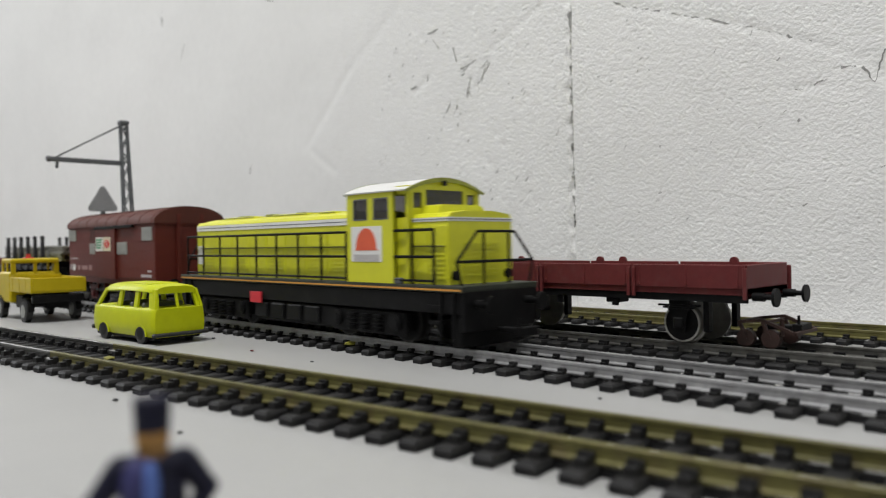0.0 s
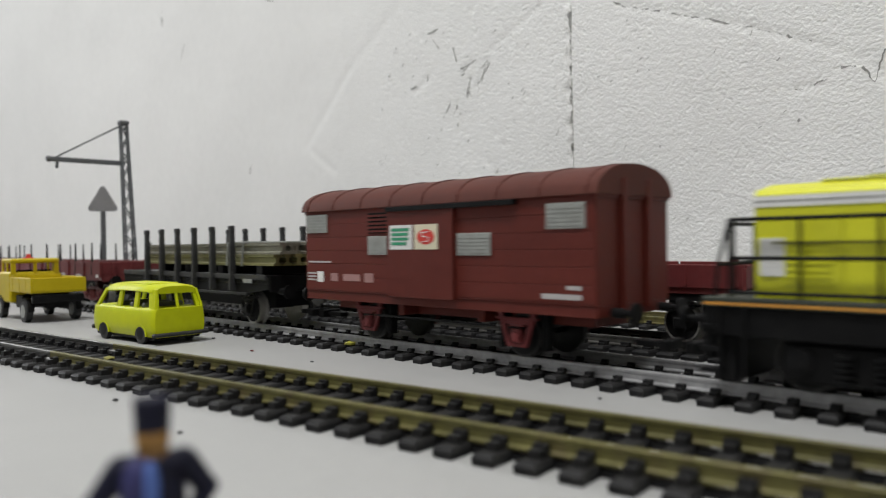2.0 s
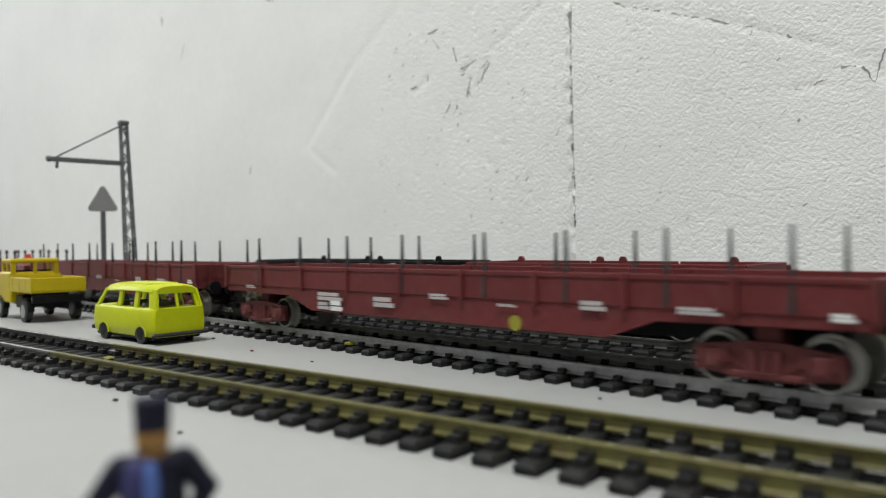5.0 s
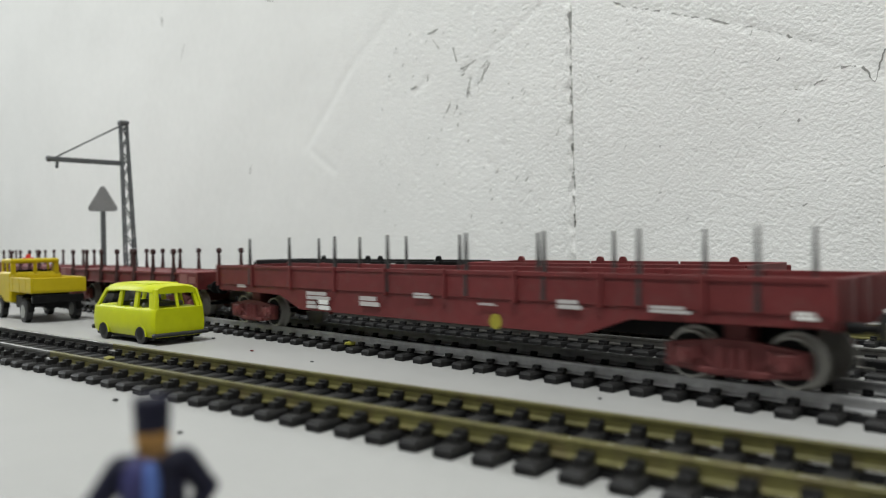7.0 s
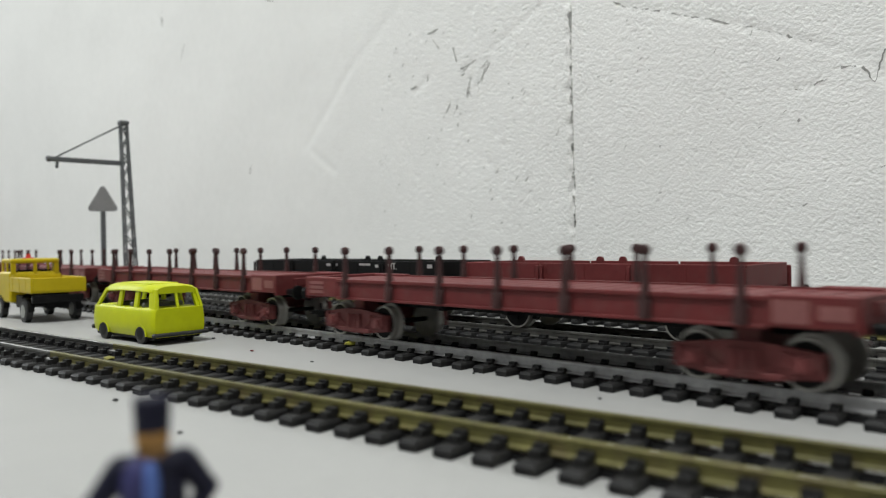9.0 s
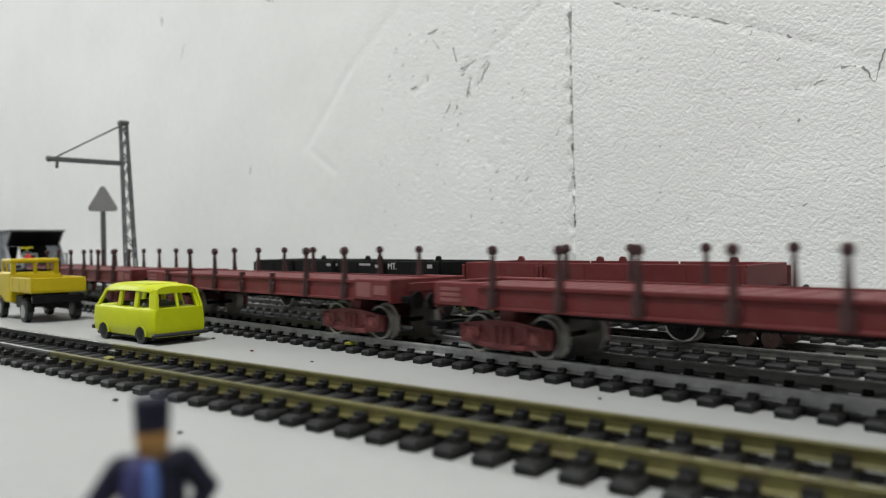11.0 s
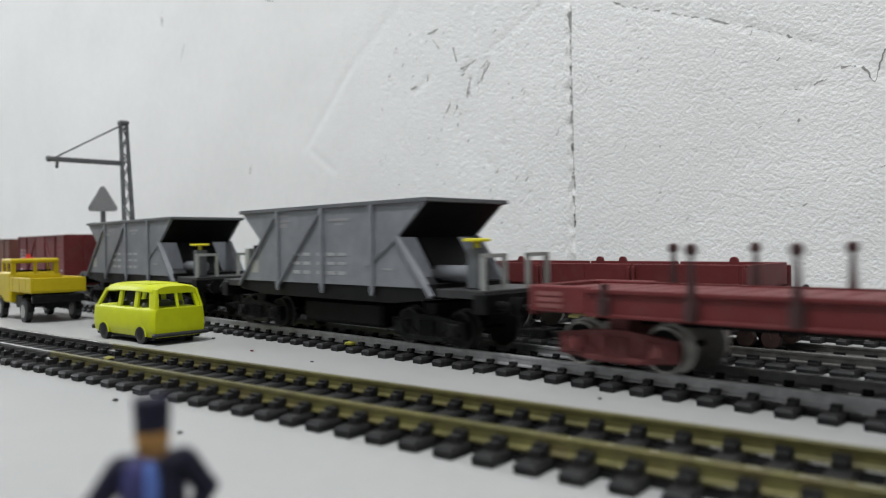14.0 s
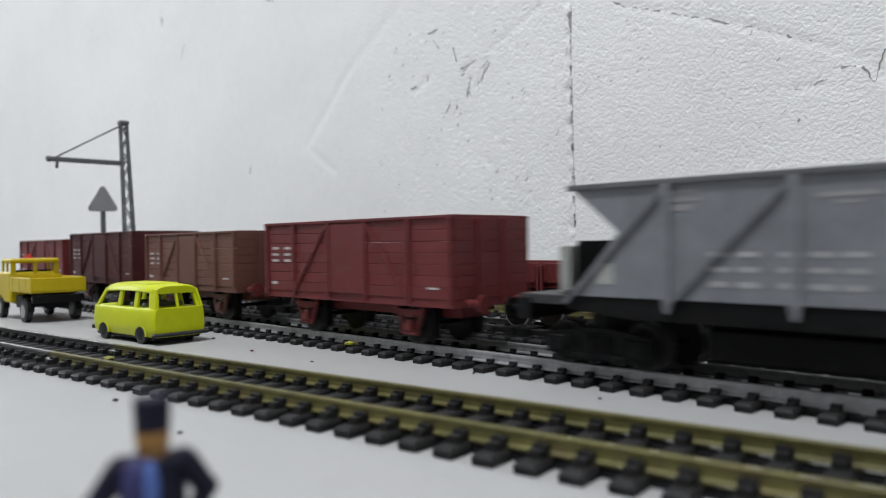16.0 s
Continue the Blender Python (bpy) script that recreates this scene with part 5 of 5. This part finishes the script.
def lime_van():
    """Minibus: own x forward, y to its left, z up; body shell with real window openings."""
    v = thing("minibus", "lime-yellow plastic model minibus with open windows", "minibus", m=VAN_POSE)
    Lh, w = 24.5, 10.2
    # cross-section: lower body and tapering cabin
    def ring(x, k):
        zt = 20.9 - 0.25 * ((x / Lh) ** 2)
        return zt
    bm = B()
    xs = [-Lh, -Lh + 1.2, Lh - 3.5, Lh - 0.6, Lh]
    low = [(2.6, .9), (3.6, .98), (5.5, 1.015), (8.0, 1.025), (10.2, 1.005), (11.8, .985), (12.5, .965), (12.9, .935)]
    # lower body as lofted rings
    rings = []
    for x, f in ((-Lh, .93), (-Lh + .8, .985), (-Lh + 3, 1.0), (Lh - 5, 1.0), (Lh - 1.6, .97), (Lh, .86)):
        row = []
        for z, k in low:
            row.append((x, -w * k * f, z))
        for z, k in reversed(low):
            row.append((x, w * k * f, z))
        rings.append([bm.verts.new(p) for p in row])
    m = len(rings[0])
    for p, q in zip(rings, rings[1:]):
        for k in range(m):
            bm.faces.new((p[k], p[(k + 1) % m], q[(k + 1) % m], q[k]))
    bm.faces.new(rings[0][::-1])
    bm.faces.new(rings[-1])
    body = part("body", bm, LIME, v, smooth=True)
    # roof
    bm = B()
    rings = []
    for x, f, dz in ((-Lh + 2.6, .88, -.5), (-Lh + 3.6, .95, 0), (-8, .96, .45), (6, .96, .45), (Lh - 9.5, .93, .1), (Lh - 8.0, .86, -.5)):
        row = [(x, -w * .90 * f, 18.5 + dz), (x, -w * .87 * f, 19.3 + dz), (x, -w * .76 * f, 20.4 + dz), (x, -w * .45 * f, 21.1 + dz), (x, w * .45 * f, 21.1 + dz), (x, w * .76 * f, 20.4 + dz), (x, w * .87 * f, 19.3 + dz), (x, w * .90 * f, 18.5 + dz)]
        rings.append([bm.verts.new(p) for p in row])
    for p, q in zip(rings, rings[1:]):
        for k in range(8):
            bm.faces.new((p[k], p[(k + 1) % 8], q[(k + 1) % 8], q[k]))
    bm.faces.new(rings[0][::-1])
    bm.faces.new(rings[-1])
    part("roof", bm, LIME, v, smooth=True)
    bm = B()
    box(bm, -14, 10, -5.5, 5.5, 21.2, 21.62, .2)
    part("roof_panel", bm, LIME, v)
    # pillars
    def pillar(a, b, wdt):
        bm = B()
        d = Vector(b) - Vector(a)
        s = 1 if a[1] < 0 else -1
        A, Bq = Vector(a), Vector(b)
        dx = Vector((wdt / 2, 0, 0)) if abs(a[1]) > w * .85 else Vector((0, wdt / 2, 0))
        th = Vector((0, .45 * s, 0)) if abs(a[1]) > w * .85 else Vector((.45, 0, 0))
        vs = [bm.verts.new(p) for p in (A - dx - th, A + dx - th, A + dx + th, A - dx + th, Bq - dx - th, Bq + dx - th, Bq + dx + th, Bq - dx + th)]
        for q in ((0, 3, 2, 1), (4, 5, 6, 7), (0, 1, 5, 4), (1, 2, 6, 5), (2, 3, 7, 6), (3, 0, 4, 7)):
            bm.faces.new([vs[i] for i in q])
        part("pillar", bm, LIME, v)
    for s in (-1, 1):
        for xa, xb, wd in ((-Lh + 2.6, -Lh + 4.4, 4.4), (-9.6, -9.2, 2.5), (3.2, 3.0, 2.5), (Lh - 3.6, Lh - 9.3, 2.0)):
            pillar((xa, s * (w * .94 - .45), 12.7), (xb, s * (w * .80 - .35), 19.6), wd)
    for y in (0,):
        pillar((-Lh + 1.3, y, 12.2), (-Lh + 3.7, y, 19.5), .9)
    for y in (-w * .78, w * .78):
        pillar((-Lh + 1.4, y * 1.08, 12.2), (-Lh + 3.8, y * .94, 19.5), 2.0)
    # seats and floor inside
    bm = B()
    for x in (-12, -3, 7):
        box(bm, x - 1, x + 1, -8, 8, 12.3, 14.6, .5)
    part("seat_bench", bm, MASTGREY, v, "dark seat benches inside")
    bm = B()
    box(bm, -Lh - 1.5, -Lh + .6, -w * 1.08, w * 1.08, 2.9, 4.2, .4)
    part("bumper", bm, BLACKRUBBER, v)
    bm = B()
    box(bm, Lh - .4, Lh + 1.7, -w * .97, w * .97, 3.3, 4.9, .4)
    part("bumper", bm, BLACKRUBBER, v)
    bm = B()
    box(bm, -Lh + 2, Lh - 2, -w + 1.2, w - 1.2, 1.6, 3.0)
    part("chassis", bm, BLACK, v)
    for x in (-14.5, 14.5):
        for y in (-w + 1.0, w - 1.0):
            wheel(v, x, y, 3.7, 2.4, BLACK)
        for s in (-1, 1):
            bm = B()
            pts = [(x + 4.6 * math.cos(k * math.pi / 10), 2.9 + 4.3 * math.sin(k * math.pi / 10)) for k in range(11)] + [(x + 3.9 * math.cos(k * math.pi / 10), 2.9 + 3.6 * math.sin(k * math.pi / 10)) for k in range(10, -1, -1)]
            extrude_poly(bm, pts, "y", min(s * w * .99, s * (w + .3)), max(s * w * .99, s * (w + .3)))
            part("wheel_arch", bm, LIME, v)
            # black half disc on the closed side paints the shade of a wheel well
            bm = B()
            pts = [(x + 3.9 * math.cos(k * math.pi / 10), 2.4 + 3.9 * math.sin(k * math.pi / 10)) for k in range(11)]
            extrude_poly(bm, pts, "y", min(s * w * .99, s * (w + .22)), max(s * w * .99, s * (w + .22)))
            part("wheel_well", bm, BLACKRUBBER, v)


VAN_POSE = Matrix.Translation((-264.9 * MM, 115.4 * MM, 0)) @ Matrix.Rotation(radians(184.5), 4, "Z") @ Matrix.Diagonal((0.90, 0.925, 0.93, 1))
lime_van()


def pickup():
    v = thing("flatbed_truck", "yellow plastic model flatbed truck with black chassis", "truck", m=Matrix.Translation((-384 * MM, 116.0 * MM, 0)) @ Matrix.Rotation(radians(180), 4, "Z") @ Matrix.Diagonal((0.96, 0.96, 0.96, 1)))
    w = 12.0
    bm = B()
    box(bm, -29, 2, -w, w, 13.6, 14.8, .2)
    part("bed_floor", bm, TRUCK, v)
    for name, lim in (("side_board", (-29, 2, -w, -w + 1, 14.4, 20.4)), ("side_board", (-29, 2, w - 1, w, 14.4, 20.4)), ("tailgate", (-29.2, -28.2, -w + 1, w - 1, 14.4, 20.4)), ("head_board", (1.2, 2.2, -w + 1, w - 1, 14.4, 21.4))):
        bm = B()
        box(bm, *lim, .2)
        part(name, bm, TRUCK, v)
    # cab shell with openings
    bm = B()
    box(bm, 4, 22, -w + .5, w - .5, 8, 22.6, .8)
    extrude_poly(bm, [(22, 9), (30, 9), (30, 16), (27, 18.5), (22, 19.5)], "y", -w + 1, w - 1)
    part("cab", bm, TRUCK, v)
    bm = B()
    box(bm, 3.4, 19.6, -w + 1.1, w - 1.1, 26.8, 29.0, .6)
    part("cab_roof", bm, TRUCK, v)
    for x0, x1, y0, y1 in ((4, 5, -w + 1.2, -w + 3.4), (4, 5, w - 3.4, w - 1.2), (4, 5, -.8, .8), (10.5, 12, -w + 1.2, -w + 2), (10.5, 12, w - 2, w - 1.2), (18, 19.2, -w + 1.2, -w + 2.2), (18, 19.2, w - 2.2, w - 1.2)):
        bm = B()
        box(bm, x0, x1, y0, y1, 20.6, 27.6, .1)
        part("pillar", bm, TRUCK, v)
    bm = B()
    box(bm, 6, 9, -8, 8, 18, 23.5, .5)
    part("seat_bench", bm, BLACK, v)
    for y in (1,):
        bm = B()
        box(bm, 9.5, 12.5, y - 2.2, y + 2.2, 28.8, 29.5, .2)
        cyl(bm, (11, y, 29.4), (11, y, 31.2), 1.2, 12, 1.0)
        part("beacon", bm, SIGNRED, v, "small red roof beacon", smooth=True)
    for x in (-22, -12, -2):
        for y in (-w - .15, w - .05):
            bm = B()
            box(bm, x - .5, x + .5, y, y + .2, 13.4, 20.0)
            part("board_strap", bm, TRUCK, v)
    bm = B()
    box(bm, -27, 28, -5, 5, 6.5, 13.7, .3)
    box(bm, -29, -26, -w + 1, w - 1, 9, 12.6, .3)
    box(bm, -10, 0, -w + 2, w - 2, 6, 12, .5)
    part("chassis", bm, BLACK, v)
    for x in (-18, 19):
        for y in (-w + 1.4, w - 1.4):
            wheel(v, x, y, 5.0, 3.2, PALEGREY)
        for s in (-1, 1):
            bm = B()
            pts = [(x + 6.2 * math.cos(k * math.pi / 8), 5 + 6.2 * math.sin(k * math.pi / 8)) for k in range(9)] + [(x + 5.5 * math.cos(k * math.pi / 8), 5 + 5.5 * math.sin(k * math.pi / 8)) for k in range(8, -1, -1)]
            extrude_poly(bm, pts, "y", min(s * (w - 3), s * (w - .3)), max(s * (w - 3), s * (w - .3)))
            part("mudguard", bm, BLACK, v)


pickup()


# ---- small figure: one plain mesh ----
def figurine():
    bm = B()
    def blob(c, r, mat, seg=14):
        n0 = len(bm.faces)
        res = bmesh.ops.create_uvsphere(bm, u_segments=seg, v_segments=10, radius=1.0)
        bmesh.ops.scale(bm, vec=r, verts=res["verts"])
        bmesh.ops.translate(bm, vec=c, verts=res["verts"])
        for f in {f for q in res["verts"] for f in q.link_faces}:
            f.material_index = mat
    def limb(a, b, r, r2, mat):
        before = set(bm.faces)
        cyl(bm, a, b, r, 10, r2)
        for f in set(bm.faces) - before:
            f.material_index = mat
    for s in (-1, 1):
        limb((s * 1.3, 0, 0.4), (s * 1.1, 0, 9.5), 1.1, 1.5, 0)
        blob((s * 1.4, -.6, .6), (1.0, 1.9, .7), 0)
        limb((s * 2.3, 0, 15.0), (s * 4.1, .3, 12.5), 1.1, .9, 0)
        blob((s * 2.2, 0, 15.0), (1.15, 1.2, 1.05), 0)
        limb((s * 4.2, .3, 12.5), (s * 2.4, -.5, 10.2), .85, .7, 0)
        blob((s * 4.15, .3, 12.5), (.92, .92, .92), 0)
    blob((0, 0, 12.4), (2.5, 1.8, 3.7), 0)
    blob((0, 0, 15.0), (2.9, 1.6, 1.1), 0)
    blob((-1.35, -.95, 13.7), (1.25, 1.0, 2.3), 3)
    blob((-.5, -1.45, 13.4), (.7, .7, 2.3), 1)
    limb((0, 0, 15.2), (0, 0, 17.0), 1.15, 1.2, 2)
    blob((0, 0, 17.1), (1.32, 1.4, 1.5), 2)
    limb((0, 0, 17.6), (0, 0, 20.0), 1.33, 1.45, 0)
    blob((0, 0, 20.0), (1.45, 1.45, .3), 0)
    ob = part("figurine", bm, (NAVY, SHIRT, SKIN, paint("blue_jacket_paint", (0.018, 0.018, 0.085), (0.028, 0.028, 0.12), 0.6, fine=600)), None, smooth=True)
    x, y = -58.2, 25.6
    ob.matrix_world = Matrix.Translation((x * MM, y * MM, 0)) @ Matrix.Rotation(math.atan2(y, x) - math.pi / 2 + radians(12), 4, "Z") @ Matrix.Scale(1.025, 4)
    tagged(ob, "small painted figurine in dark blue uniform and cap", "figurine")


figurine()


# ---- crumbs on the board ----
def crumb(x, y, r, mat, label, z=0.0):
    rnd = random.Random(int(x * 7 + y))
    bm = B()
    bmesh.ops.create_icosphere(bm, subdivisions=1, radius=r)
    for q in bm.verts:
        q.co = Vector((q.co.x * rnd.uniform(.7, 1.4), q.co.y * rnd.uniform(.7, 1.3), q.co.z * rnd.uniform(.25, .45)))
    low = min(q.co.z for q in bm.verts)
    bmesh.ops.translate(bm, vec=(0, 0, -low), verts=bm.verts)
    ob = part("crumb", bm, mat, None)
    ob.location = (x * MM, y * MM, z * MM)
    tagged(ob, label, "crumb", "crumbs on the board")


crumb(-206.1, 122.2, .7, RED, "small red crumb lying on the white board")
crumb(-174, 121.9, .6, CHARCOAL, "small dark crumb lying on the white board")
crumb(-87.5, 132.1, .5, CHARCOAL, "small dark crumb lying on the white board")
crumb(-162.2, 63.6, .75, CHARCOAL, "small dark crumb lying on the white board")
crumb(-125.6, 60.1, .6, CHARCOAL, "small dark crumb lying on the white board")
crumb(-127.2, 136.9, .5, CHARCOAL, "small dark crumb beside the sleepers")


crumb(-183.5, 142.4, 1.9, paint("olive_scrap", (0.24, 0.23, 0.02), (0.36, 0.34, 0.04), 0.6), "small yellow-green scrap lying against the rail", 1.75)
crumb(-212.0, 81.5, 1.6, paint("moss_scrap", (0.16, 0.15, 0.03), (0.24, 0.22, 0.05), 0.7), "olive scrap lying between the rails", 1.75)
crumb(-244.4, 129.9, .7, CHARCOAL, "small dark crumb beside the minibus")


def uncoupled_gear():
    v = thing("coupling_gear", "brown plastic coupling and brake gear lying on the siding rails", "coupling gear")
    x, y = -80.5, SIDING_Y - 1
    rust = paint("dark_brown_plastic", (0.022, 0.010, 0.008), (0.045, 0.018, 0.013), 0.55)
    for dx, dy, r in ((-3.5, -6.2, 2.3), (3.0, -6.2, 2.4), (-3.5, 6.2, 2.3), (3.0, 6.2, 2.4)):
        bm = B()
        lathe_y(bm, x + dx, RAIL_TOP + r, [(y + dy - 1.2, r * .6), (y + dy - 1.0, r), (y + dy + 1.0, r), (y + dy + 1.2, r * .6)], 14)
        part("roller", bm, rust, v, smooth=True)
    bm = B()
    for yy in (y - 7.2, y + 7.2):
        for p, q in (((x - 5, 10.8), (x + 1, 11.6)), ((x + 1, 11.6), (x + 9, 8.6)), ((x - 5, 10.8), (x - 3, 6.8)), ((x + 1, 11.6), (x + 3, 6.8))):
            strut(bm, (p[0], yy, p[1]), (q[0], yy, q[1]), .8, .8)
    for q in (x - 5, x + 1, x + 9):
        strut(bm, (q, y - 7.2, 10.8 if q < x + 5 else 8.6), (q, y + 7.2, 10.8 if q < x + 5 else 8.6), .8, .8)
    part("frame", bm, rust, v)
    bm = B()
    cyl(bm, (x + 5.5, y - 6, 7.6), (x + 5.5, y - 6, 12.0), .6, 8)
    part("peg", bm, rust, v)


uncoupled_gear()


# ---- movement ----
TRAVEL = [(0.0, -6.5), (0.5, 48.0), (1.0, 107.5), (1.5, 160.5), (2.0, 212.5), (2.5, 261.0), (3.0, 316.5), (3.5, 372.5), (4.0, 434.0), (4.6, 502.5),
          (5.4, 593), (6.0, 661), (6.3, 695.5), (6.5, 718.0), (7.0, 777.5), (7.5, 831.5), (8.0, 891.0), (8.5, 949.5), (9.0, 1011.0), (9.6, 1082.5),
          (10.4, 1179.0), (11.0, 1247.0), (11.5, 1307.0), (12.0, 1375.5), (12.5, 1440.5), (13.0, 1503.5), (13.5, 1566.0), (14.0, 1634.0), (14.5, 1701.5), (15.0, 1774.0),
          (15.5, 1845.0), (16.0, 1924.5)]


def travelled(t):
    return float(np.interp(t, [a for a, _ in TRAVEL], [b for _, b in TRAVEL]))


def motions():
    for v, x0 in RUN:
        rows = []
        for t, s in TRAVEL:
            x, y, ph = line(x0 + s)
            rows.append((t, pose(x * MM, (y + TRACK_Y) * MM, 0, 0, 0, math.degrees(ph))))
        walk(v, rows)
    for w, x, r in WHEELS:
        walk(w, [(k * 0.05, pose(x * MM, 0, (RAIL_TOP + r) * MM, 0, math.degrees(travelled(k * 0.05) / r), 0)) for k in range(321)])


motions()
